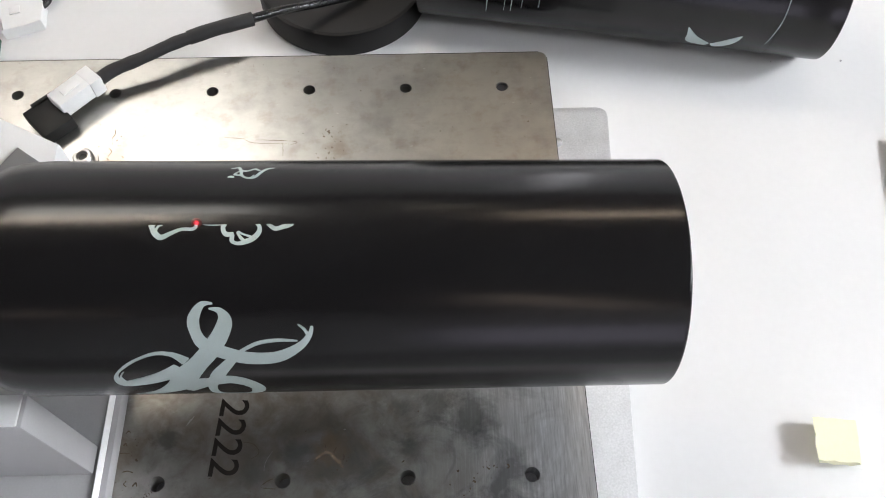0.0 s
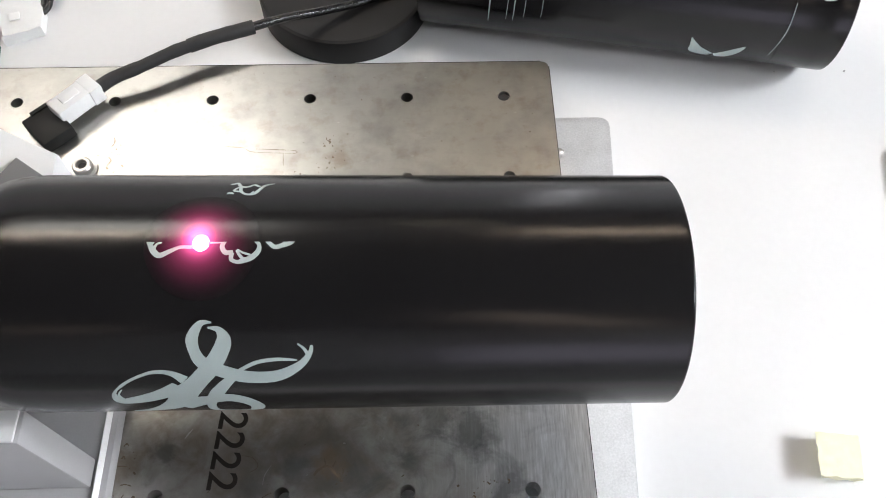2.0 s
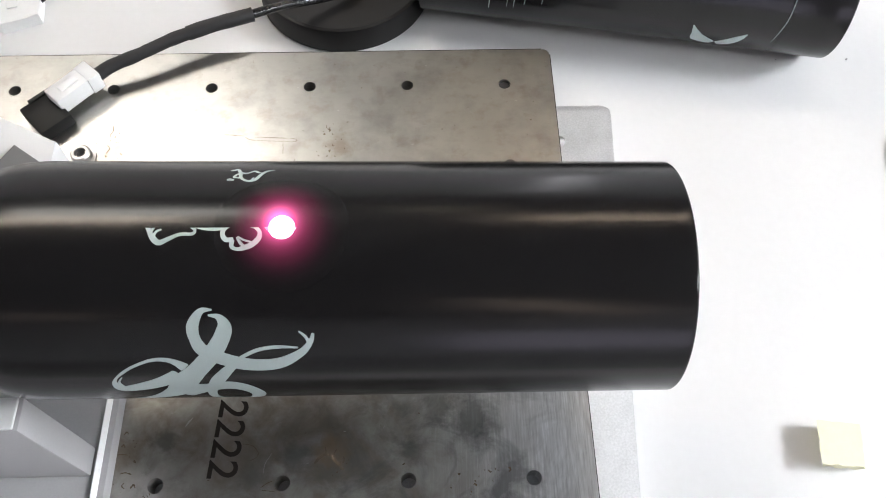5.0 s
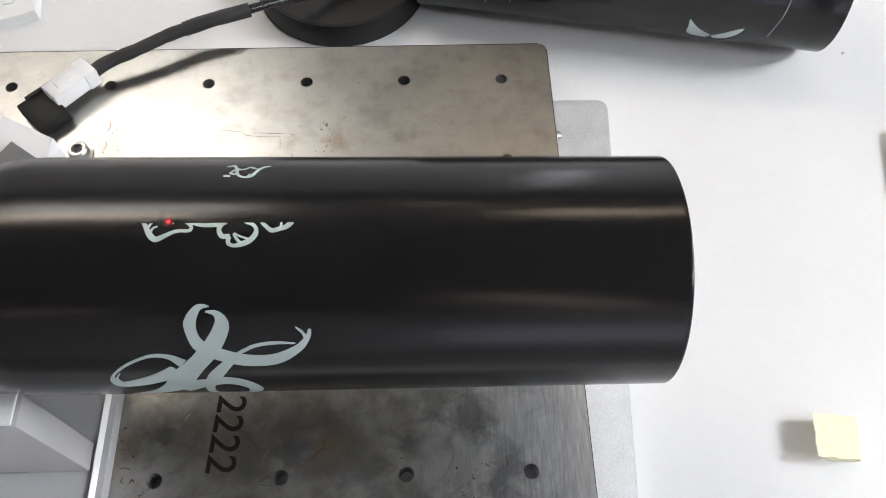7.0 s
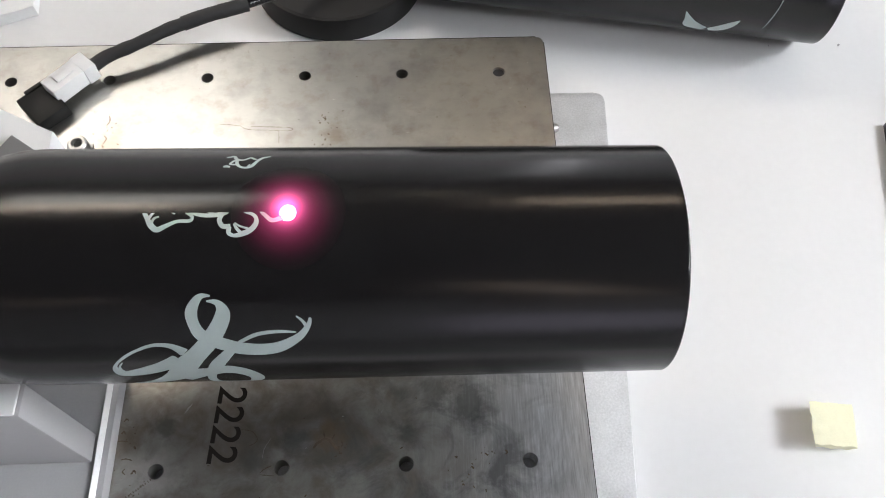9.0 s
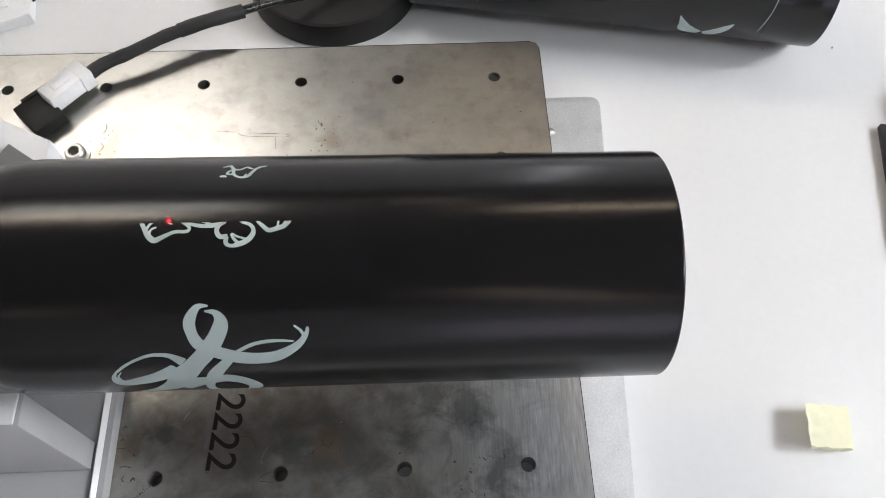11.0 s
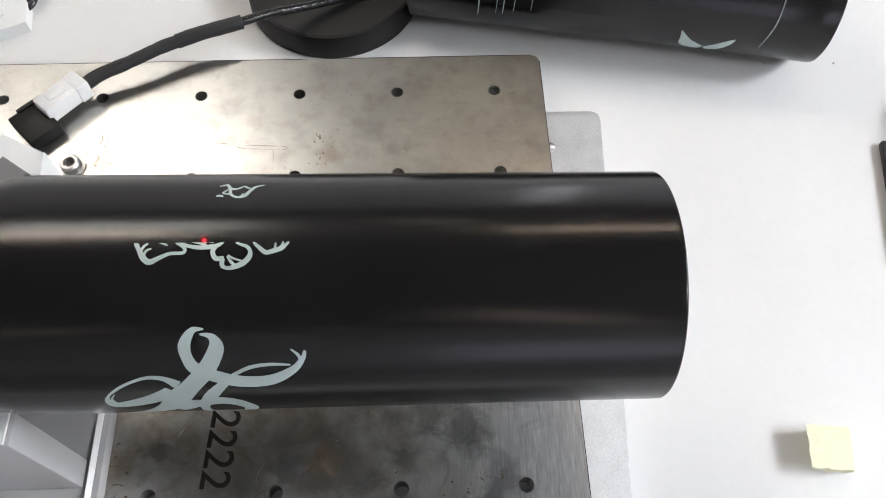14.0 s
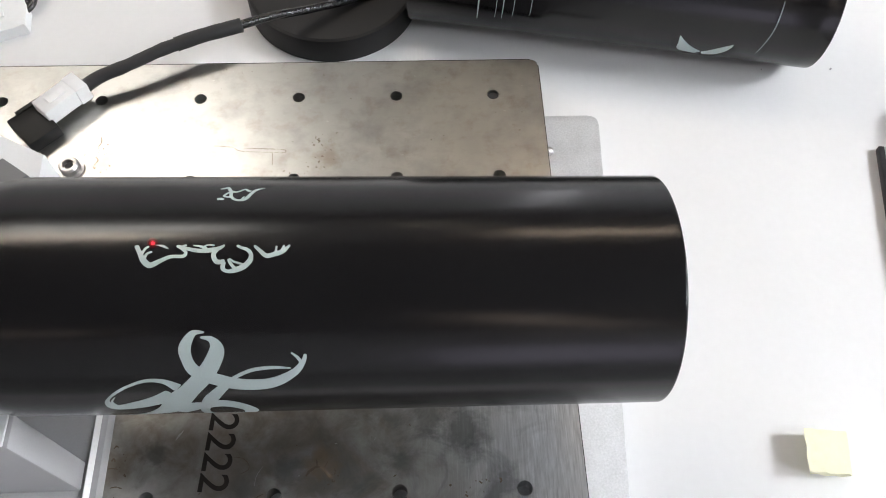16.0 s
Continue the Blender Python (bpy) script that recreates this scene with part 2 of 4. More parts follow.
M_BLOB_GLOW = glow("bright_blob_glow", (0.95, 0.95, 1.0), 5.5)
M_LAMP_SLANT = glow("warm_tube_diffuser", (1.0, 0.80, 0.64), 5.0)
M_BAND_GLOW = glow("pale_band_glow", (0.86, 0.82, 1.0), 1.8)
M_LAMP_PANEL = glow("soft_panel", (1.0, 0.965, 0.91), 9.2)
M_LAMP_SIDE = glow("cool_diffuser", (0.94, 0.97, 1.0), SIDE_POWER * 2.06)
M_LAMP_FILL = glow("cool_fill_diffuser", (0.94, 0.97, 1.0), 22.0)
M_LASER = glow("laser_red", (1.0, 0.045, 0.07), 1.3)
M_SPARK = glow("spark_white", (1.0, 0.72, 0.85), 14.0)


# ------------------------------------------------------------------ mesh helpers
def mesh_of(name, bm, mat, smooth=True):
    me = bpy.data.meshes.new(name)
    bm.normal_update()
    bm.to_mesh(me)
    bm.free()
    me.materials.append(mat)
    if smooth:
        for p in me.polygons:
            p.use_smooth = True
        me.set_sharp_from_angle(angle=radians(38))
    return me


def thing(name, bm, mat, label, category, group="", kind="", at=None):
    ob = new(name, mesh_of(name, bm, mat))
    if at is not None:
        ob.matrix_world = at
    return tagged(ob, label, category, group, kind)


def holder(name, label, category, at=None, group=""):
    ob = new(name)
    ob.empty_display_size = 0.01
    if at is not None:
        ob.matrix_world = at
    return tagged(ob, label, category, group)


def part(name, bm, mat, parent, label="", at=None):
    ob = new(name, mesh_of(name, bm, mat))
    ob.parent = parent
    if at is not None:
        ob.matrix_basis = at
    if label:
        tagged(ob, label)
    return ob


def box(x0, x1, y0, y1, z0, z1, bevel=0.0, segments=2, bm=None):
    bm = bm or bmesh.new()
    r = bmesh.ops.create_cube(bm, size=1.0)
    for v in r["verts"]:
        v.co = ((x0 + x1) / 2 + v.co.x * (x1 - x0), (y0 + y1) / 2 + v.co.y * (y1 - y0), (z0 + z1) / 2 + v.co.z * (z1 - z0))
    if bevel:
        es = list({e for v in r["verts"] for e in v.link_edges})
        bmesh.ops.bevel(bm, geom=es, offset=bevel, segments=segments, affect="EDGES", profile=0.5)
    return bm


def prism(points, z0, z1, bevel=0.0, bm=None):
    """A flat outline, given anticlockwise, drawn up from z0 to z1."""
    bm = bm or bmesh.new()
    lo = [bm.verts.new((x, y, z0)) for x, y in points]
    hi = [bm.verts.new((x, y, z1)) for x, y in points]
    bm.faces.new(list(reversed(lo)))
    top = bm.faces.new(hi)
    for i in range(len(points)):
        j = (i + 1) % len(points)
        bm.faces.new((lo[i], lo[j], hi[j], hi[i]))
    if bevel:
        bmesh.ops.bevel(bm, geom=list(top.edges), offset=bevel, segments=2, affect="EDGES", profile=0.5)
    return bm


def rounded(points, radii, steps=6):
    """Outline with rounded corners; a radius for each corner."""
    out, n = [], len(points)
    for i in range(n):
        p, a, b = Vector(points[i]), Vector(points[i - 1]), Vector(points[(i + 1) % n])
        r = radii[i]
        if r <= 0:
            out.append(tuple(p))
            continue
        s, e = p + (a - p).normalized() * r, p + (b - p).normalized() * r
        for k in range(steps + 1):
            t = k / steps
            out.append(tuple(s.lerp(p, t).lerp(p.lerp(e, t), t)))
    return out


def lathe_x(profile, steps=96, bm=None):
    """Turns (x, radius) round the x axis."""
    bm = bm or bmesh.new()
    rings = []
    for x, r in profile:
        if r <= 1e-6:
            rings.append([bm.verts.new((x, 0, 0))])
        else:
            rings.append([bm.verts.new((x, r * math.sin(2 * math.pi * k / steps), r * math.cos(2 * math.pi * k / steps))) for k in range(steps)])
    for a, b in zip(rings, rings[1:]):
        for k in range(steps):
            j = (k + 1) % steps
            if len(a) == 1 and len(b) == 1:
                continue
            if len(a) == 1:
                bm.faces.new((a[0], b[k], b[j]))
            elif len(b) == 1:
                bm.faces.new((a[k], b[0], a[j]))
            else:
                bm.faces.new((a[k], b[k], b[j], a[j]))
    bmesh.ops.recalc_face_normals(bm, faces=bm.faces)
    return bm


def lathe_z(profile, steps=64, bm=None):
    bm = lathe_x(profile, steps, bm)
    bmesh.ops.rotate(bm, verts=bm.verts, cent=(0, 0, 0), matrix=Matrix.Rotation(radians(-90), 3, "Y"))
    return bm


def spline(points, n):
    """Catmull-Rom through points of any size, n steps a span."""
    P = [Vector(p) for p in points]
    out = []
    for i in range(len(P) - 1):
        a, b, c, d = P[max(i - 1, 0)], P[i], P[i + 1], P[min(i + 2, len(P) - 1)]
        for k in range(n):
            t = k / n
            out.append(0.5 * ((2 * b) + (c - a) * t + (2 * a - 5 * b + 4 * c - d) * t * t + (3 * b - a - 3 * c + d) * t ** 3))
    out.append(P[-1])
    return out


def tube(points, radius, steps=14, n=8, bm=None, wobble=0.0):
    bm = bm or bmesh.new()
    line = spline(points, n)
    rings = []
    up = Vector((0, 0, 1))
    for i, p in enumerate(line):
        d = (line[min(i + 1, len(line) - 1)] - line[max(i - 1, 0)]).normalized()
        s = d.cross(up).normalized()
        u = s.cross(d)
        r = radius * (1 + wobble * noise.noise(p * 160))
        rings.append([bm.verts.new(p + (s * math.cos(a) + u * math.sin(a)) * r) for a in (2 * math.pi * k / steps for k in range(steps))])
    for a, b in zip(rings, rings[1:]):
        for k in range(steps):
            j = (k + 1) % steps
            bm.faces.new((a[k], a[j], b[j], b[k]))
    bm.faces.new(rings[0])
    bm.faces.new(list(reversed(rings[-1])))
    bmesh.ops.recalc_face_normals(bm, faces=bm.faces)
    return bm


def ribbon(bm, points, n=10):
    """A brush stroke in the flat: (along, round, width) in millimetres."""
    line = spline(points, n)
    prev = None
    for i, p in enumerate(line):
        q = line[min(i + 1, len(line) - 1)] - line[max(i - 1, 0)]
        d = Vector((q.x, q.y)).normalized()
        w = max(p.z, 0.15) / 2
        if i in (0, len(line) - 1):
            w *= 0.6
        pair = (bm.verts.new((p.x - d.y * w, p.y + d.x * w, 0)), bm.verts.new((p.x + d.y * w, p.y - d.x * w, 0)))
        if prev:
            bm.faces.new((prev[0], prev[1], pair[1], pair[0]))
        prev = pair


def taper(x):
    """The bottle is a little wider towards its shoulder."""
    return R + 0.00035 - 0.0046 * (x + 0.1)


def straight(x):
    return R


def wrapped(strokes, low=None, high=None, lift=0.05, radius=straight):
    """Strokes laid round the bottle, cut to the rows between low and high."""
    whole = bmesh.new()
    for k, s in enumerate(strokes):
        bm = bmesh.new()
        ribbon(bm, s)
        for cut, side in ((low, (0, -1, 0)), (high, (0, 1, 0))):
            if cut is not None and bm.faces:
                bmesh.ops.bisect_plane(bm, geom=list(bm.verts) + list(bm.edges) + list(bm.faces), plane_co=(0, cut, 0), plane_no=side, clear_outer=True)
        for c in range(-76, 30, 2):
            if bm.faces:
                bmesh.ops.bisect_plane(bm, geom=list(bm.verts) + list(bm.edges) + list(bm.faces), plane_co=(0, c, 0), plane_no=(0, 1, 0))
        made = {}
        up = (lift + 0.006 * k) * MM
        for f in bm.faces:
            vs = []
            for v in f.verts:
                if v not in made:
                    a = v.co.y / 37.5
                    rad = radius(v.co.x * MM) + up
                    made[v] = whole.verts.new((v.co.x * MM, rad * math.sin(a), rad * math.cos(a)))
                vs.append(made[v])
            g = whole.faces.new(vs)
            g.normal_update()
            m = g.calc_center_median()
            if g.normal.dot(Vector((0, m.y, m.z))) < 0:
                g.normal_flip()
        bm.free()
    return whole


# ------------------------------------------------------------------ room
def room():
    x0, x1, y0, y1, z0, z1 = -2.4, 3.3, -3.3, 2.4, -0.92, 1.78
    tagged(new("floor", mesh_of("floor", box(x0, x1, y0, y1, z0 - 0.1, z0), M_FLOOR)), "plain grey workshop floor", "floor", kind="structure")
    tagged(new("ceiling", mesh_of("ceiling", box(x0, x1, y0, y1, z1, z1 + 0.1), M_CEILING)), "plain dark grey ceiling", "ceiling", kind="structure")
    for name, b in (("wall_north", (x0, x1, y1, y1 + 0.1)), ("wall_south", (x0, x1, y0 - 0.1, y0)), ("wall_west", (x0 - 0.1, x0, y0, y1)), ("wall_east", (x1, x1 + 0.1, y0, y1))):
        tagged(new(name, mesh_of(name, box(*b, z0, z1), M_WALL)), "plain pale painted wall", "wall", kind="structure")


def window(name, label, x, y, z, a, h, light):
    """An added glowing panel, framed as a window: half its width a, half its height h."""
    w = tagged(new(name), label, "window", kind="structure")
    w.matrix_world = pose(x, y, z)
    part("pane", box(-a, a, -0.004, 0.004, -h, h), light, w, "pale glowing pane")
    for u in (-a - 0.025, a + 0.025):
        part("window_frame", box(u - 0.025, u + 0.025, -0.02, 0.02, -h - 0.05, h + 0.05, 0.003), M_PAINT, w)
    for v in (-h - 0.025, h + 0.025):
        part("window_frame", box(-a, a, -0.02, 0.02, v - 0.025, v + 0.025, 0.003), M_PAINT, w)


def ceiling_light(x, y, z, length, width, mat, turn=0):
    lamp = holder("ceiling_light", "long white ceiling lamp out of view, switched on", "ceiling lamp", pose(x, y, z, 0, 0, turn), "ceiling lamps")
    part("frame", box(-length / 2 - 0.01, length / 2 + 0.01, -width / 2 - 0.01, width / 2 + 0.01, 0.004, 0.03, 0.003), M_PAINT_LIGHT, lamp)
    part("diffuser", box(-length / 2, length / 2, -width / 2, width / 2, 0.0, 0.006, 0.001), mat, lamp, "glowing white diffuser")
    return lamp


room()
# unseen panels added to put a pale band and a blob on the bottle
window("band_panel", "broad glowing panel with a grey frame, added for a reflection", 0.75, -3.28, 0.10, 0.62, 0.55, M_BAND_GLOW)
window("blob_panel", "narrow glowing panel with a grey frame, added for a reflection", 0.50, 2.38, 0.75, 0.05, 0.60, M_BLOB_GLOW)
ceiling_light(-0.90, 0.99, 1.75, 0.70, 0.050, M_LAMP)
ceiling_light(0.58, 1.02, 1.75, 0.52, 0.055, M_LAMP_RIGHT)
ceiling_light(-0.83, 1.33, 1.75, 0.80, 0.38, M_LAMP_PANEL)
# small lamp added only to put a bright spot on the steel plate
ceiling_light(0.11, 1.45, 1.75, 0.16, 0.11, M_LAMP_HOTSPOT)
ceiling_light(-1.60, -2.75, 1.75, 0.62, 0.16, M_LAMP_WEAK)
ceiling_light(0.66, -2.50, 1.75, 1.50, 0.13, M_LAMP_SLANT, -59)
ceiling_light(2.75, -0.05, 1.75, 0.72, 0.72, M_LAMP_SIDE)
# unseen fill lamp added to brighten the bracket, lower plate and near faces
ceiling_light(1.90, -1.10, 1.75, 0.70, 0.70, M_LAMP_FILL)


# ------------------------------------------------------------------ table and plates
def work_table():
    t = holder("work_table", "white laminate work table under the plates", "table", pose(0, 0, TABLE_Z))
    part("tabletop", box(-0.75, 0.85, -0.14, 0.75, -0.03, 0, 0.002), M_TABLE, t)
    for x in (-0.7, 0.8):
        for y in (-0.09, 0.7):
            part("leg", box(x - 0.025, x + 0.025, y - 0.025, y + 0.025, -0.9, -0.03, 0.002), M_PAINT, t)


def drilled_plate():
    """Steel plate with a 50 mm grid of holes; the far right corner is rounded."""
    bm = bmesh.new()
    xs = [-0.325 + 0.05 * i for i in range(9)]
    ys = [-0.075 + 0.05 * i for i in range(6)] + [0.2237]
    r, n, t = 0.0031, 24, -0.0098
    for i in range(8):
        for j in range(6):
            x0, x1, y0, y1 = xs[i], xs[i + 1], ys[j], ys[j + 1]
            cx, cy = x0 + 0.025, y0 + 0.025
            ring, outer, low = [], [], []
            for k in range(n):
                a = 2 * math.pi * k / n
                c, s = math.cos(a), math.sin(a)
                ring.append(bm.verts.new((cx + r * c, cy + r * s, 0)))
                low.append(bm.verts.new((cx + r * c, cy + r * s, t)))
                f = 1 / max(abs(c), abs(s))
                ox = cx + 0.025 * c * f
                oy = cy + (0.025 if s < 0 else y1 - cy) * s * f
                outer.append(bm.verts.new((ox, oy, 0)))
            for k in range(n):
                m = (k + 1) % n
                bm.faces.new((ring[k], outer[k], outer[m], ring[m]))
                bm.faces.new((ring[m], low[m], low[k], ring[k]))
    bmesh.ops.remove_doubles(bm, verts=bm.verts, dist=1e-5)
    rim = [e for e in bm.edges if e.is_boundary and all(v.co.z > -1e-6 for v in e.verts)]
    out = bmesh.ops.extrude_edge_only(bm, edges=rim)
    for v in out["geom"]:
        if isinstance(v, bmesh.types.BMVert):
            v.co.z = t
    bm.normal_update()
    corner = [e for e in bm.edges if all(abs(v.co.x - xs[-1]) < 1e-5 and abs(v.co.y - ys[-1]) < 1e-5 for v in e.verts)]
    bmesh.ops.bevel(bm, geom=corner, offset=0.0034, segments=5, affect="EDGES", profile=0.5)
    bm.normal_update()
    top = [e for e in bm.edges if all(abs(v.co.z) < 1e-6 for v in e.verts) and len(e.link_faces) == 2 and min(abs(f.normal.z) for f in e.link_faces) < 0.5
           and all(v.co.y > ys[-1] - 0.004 for v in e.verts)]
    bmesh.ops.bevel(bm, geom=top, offset=0.0007, segments=1, affect="EDGES")
    bmesh.ops.recalc_face_normals(bm, faces=bm.faces)
    plate = thing("drilled_plate", bm, M_STEEL, "scuffed grey steel base plate with a grid of drilled holes", "metal plate")
    # thin dark strips along the far and right edges
    part("far_edge", box(xs[0], 0.0712, 0.22374, 0.2244, t, -0.0009, 0.0001), M_PLATE_EDGE, plate, "dark strip along the plate edge")
    part("side_edge", box(0.07503, 0.0754, -0.075, 0.2198, t, -0.0003, 0.0001), M_PLATE_EDGE, plate, "dark strip along the plate edge")
    # plugged hole
    part("grub_screw", lathe_z([(-0.0098, 0.0), (-0.0098, 0.0030), (-0.0016, 0.0030), (-0.0016, 0.0)], 24), M_DARK, plate, "grub screw filling a hole", at=pose(0.05, 0.2, 0))
    part("side_pin", lathe_x([(0.0, 0.0), (0.0, 0.0024), (0.0035, 0.0024), (0.0048, 0.0014), (0.005, 0)], 20), M_SCREW, plate, "bright rounded pin", at=pose(0.0735, 0.166, -0.0035))
    return plate


def lower_plate():
    pts = rounded([(-0.33, -0.10), (0.0885, -0.10), (0.1058, 0.1932), (-0.33, 0.1945)], [0, 0, 0.006, 0])
    thing("lower_plate", prism(pts, TABLE_Z, -0.0101, 0.0006), M_ALU, "bead-blasted aluminium sheet under the steel plate", "metal plate")


def marking():
    """The stamped figures on the plate."""
    c = bpy.data.curves.new("figures", "FONT")
    c.body = "2"
    c.size = 0.0168
    c.extrude = 0.00004
    c.offset = 0.00012
    tmp = bpy.data.objects.new("figures", c)
    scene.collection.objects.link(tmp)
    me = bpy.data.meshes.new_from_object(tmp.evaluated_get(bpy.context.evaluated_depsgraph_get()))
    bpy.data.objects.remove(tmp)
    me.materials.clear()
    me.materials.append(M_INK)
    number = holder("plate_number", "black stamped figures on the steel plate", "marking", pose(-0.0775, 0.0352, 0.00006, 0, 0, -94.5))
    for k in range(4):
        ob = new("figure", me)
        ob.parent = number
        ob.matrix_basis = pose(0.0083 * k, 0, 0)


def cap_screw(x, y):
    s = holder("cap_screw", "bright socket-head screw in the steel plate", "screw", pose(x, y, 0))
    part("head", lathe_z([(0.0, 0.0), (0.0, 0.0048), (0.0040, 0.0048), (0.0048, 0.0040), (0.0048, 0.0028), (0.0030, 0.0024), (0.0030, 0.0)], 32), M_SCREW, s)
    part("socket", lathe_z([(0.0031, 0.0023), (0.0032, 0.0)], 6), M_SOCKET, s, "dark hexagon socket")
    part("washer", lathe_z([(0.0002, 0.0), (0.0002, 0.0065), (0.0010, 0.0065), (0.0010, 0.0)], 32), M_SCREW, s)


def flecks():
    """Baked-on grime and chips on the steel plate."""
    rng = random.Random(5)
    bm = bmesh.new()
    spots = [(-0.039, 0.172, 0.003, 6), (-0.035, 0.162, 0.005, 10), (-0.041, 0.156, 0.005, 9), (-0.146, 0.168, 0.005, 12), (-0.145, 0.157, 0.006, 14), (-0.055, 0.150, 0.010, 8), (-0.027, 0.006, 0.004, 6), (-0.108, -0.004, 0.006, 10), (-0.113, 0.014, 0.006, 9), (0.026, -0.004, 0.008, 14), (0.034, 0.004, 0.004, 6), (-0.01, 0.16, 0.05, 6), (-0.03, 0.01, 0.05, 12)]
    for cx, cy, spread, count in spots:
        for _ in range(count):
            x, y = rng.gauss(cx, spread * 0.6), rng.gauss(cy, spread * 0.6)
            r = rng.uniform(0.0001, 0.00042) * rng.uniform(0.6, 1.3)
            long, turn = rng.uniform(1, 2.2), rng.uniform(0, math.pi)
            vs = []
            for k in range(11):
                a = 2 * math.pi * k / 11
                q = r * rng.uniform(0.45, 1.35)
                u, v = q * long * math.cos(a), q * math.sin(a)
                vs.append(bm.verts.new((x + u * math.cos(turn) - v * math.sin(turn), y + u * math.sin(turn) + v * math.cos(turn), 0.00007)))
            bm.faces.new(vs)
    ob = new("grime", mesh_of("grime", bm, M_GRIME))
    tagged(ob, "brown baked-on grime flecks on the steel plate", "grime", kind="stuff")


def plate_marks():
    """Scratches, residue and scorched lines left on the steel plate."""
    kinds = (
        ("scratch", M_BARE, "pale scratches on the steel plate", "scratches", [
            [(-91.2, 23.4, 0.3), (-90.0, 25.3, 0.8), (-88.4, 27.4, 0.3)], [(-26.4, 20.2, 0.3), (-25.9, 20.3, 0.5), (-25.3, 20.1, 0.3)], [(-10.2, 21.2, 0.2), (-9.8, 22.2, 0.3)], [(-40.8, 7.7, 0.3), (-40.0, 7.5, 0.4)],
            [(-57.9, 4.0, 0.2), (-57.2, 8.0, 0.25), (-55.0, 12.0, 0.2)], [(2.0, 176.0, 0.2), (6.5, 174.5, 0.4), (10.5, 174.0, 0.2)], [(30.0, 185.0, 0.15), (33.0, 181.0, 0.25)], [(60.0, 182.0, 0.2), (60.6, 181.5, 0.3)]]),
        ("residue", M_TAN, "tan residue dried on the steel plate", "residue", [
            [(-37.6, 7.4, 0.9), (-35.8, 9.6, 1.0), (-33.0, 11.0, 0.9), (-31.0, 10.2, 1.1), (-28.4, 7.2, 1.2), (-26.9, 6.4, 0.7)], [(-33.0, 11.0, 0.8), (-33.6, 14.0, 0.5)], [(-30.2, 10.6, 0.7), (-29.0, 13.0, 0.4)],
            [(-90.6, 170.3, 0.15), (-85.5, 169.9, 0.25), (-80.5, 169.3, 0.2)], [(-80.1, 168.8, 0.2), (-77.9, 167.2, 0.25), (-75.0, 166.6, 0.2)], [(-75.0, 168.6, 0.2), (-65.0, 168.0, 0.25), (-55.6, 167.2, 0.25), (-55.4, 165.6, 0.2), (-62.0, 165.9, 0.2), (-74.3, 166.4, 0.2)],
            [(-61.3, 165.5, 0.2), (-61.0, 161.5, 0.25), (-60.8, 158.2, 0.2)]]),
        ("scorch_line", M_GRIME, "dark scorched lines and outlines on the steel plate", "stain", [
            [(-26.2, 10.2, 0.3), (-25.8, 8.6, 0.6), (-26.4, 7.4, 0.4)], [(-27.2, 5.9, 0.5), (-26.6, 4.9, 0.9), (-25.9, 5.3, 0.4)],
            [(-58.5, -1.9, 0.2), (-56.4, -0.2, 0.5), (-54.0, 0.9, 0.4)], [(-58.4, -2.5, 0.2), (-55.5, -2.9, 0.35), (-52.6, -3.2, 0.2)],
            [(-67.5, 16.0, 0.15), (-63.2, 15.2, 0.3), (-60.5, 12.4, 0.35), (-61.2, 10.3, 0.3), (-63.6, 9.1, 0.15)],
            [(-117.0, 12.6, 0.3), (-114.9, 12.7, 0.4), (-112.7, 12.4, 0.3)], [(-115.8, 15.6, 0.7), (-115.0, 16.6, 0.6), (-114.2, 15.4, 0.4)], [(-115.6, 20.6, 0.4), (-114.6, 21.8, 0.6), (-113.7, 21.0, 0.3)],
            [(-114.6, 5.0, 0.3), (-112.6, 5.4, 0.5), (-110.0, 4.7, 0.3)], [(-112.4, 1.4, 0.4), (-113.2, 0.2, 0.5), (-112.0, -0.8, 0.4)], [(-109.6, -0.8, 0.4), (-108.6, 0.6, 0.7), (-107.8, -0.6, 0.3)],
            [(40.0, 4.4, 0.4), (40.9, 3.6, 0.6), (40.2, 2.6, 0.4)], [(31.8, 3.4, 0.4), (33.0, 2.4, 0.7)], [(26.0, -1.7, 0.5), (27.1, -2.5, 0.8)],
            [(-39.8, 173.2, 0.6), (-38.4, 172.2, 0.8), (-38.9, 171.0, 0.4)], [(-146.4, 177.0, 0.3), (-145.6, 174.0, 0.6), (-146.8, 171.0, 0.4)], [(-147.2, 165.0, 0.4), (-145.6, 163.0, 0.6), (-147.0, 160.0, 0.4)]] + [[(-110.5 + 0.85 * k, -9.4 + 0.66 * k, 0.3), (-109.9 + 0.85 * k, -10.2 + 0.66 * k, 0.4)] for k in range(11)]),
    )
    for k, (name, mat, label, category, strokes) in enumerate(kinds):
        bm = bmesh.new()
        for stroke in strokes:
            ribbon(bm, stroke, 6)
        for v in bm.verts:
            v.co = ((v.co.x + 0.25 * noise.noise(v.co * 1.7)) * MM, (v.co.y + 0.25 * noise.noise(v.co * 2.1)) * MM, 0.00009 + 0.00002 * k)
        for f in bm.faces:
            f.normal_update()
            if f.normal.z < 0:
                f.normal_flip()
        tagged(new(name, mesh_of(name, bm, mat)), label, category, kind="stuff")


work_table()
flecks()
plate_marks()
drilled_plate()
lower_plate()
marking()
cap_screw(-0.1575, 0.1578)


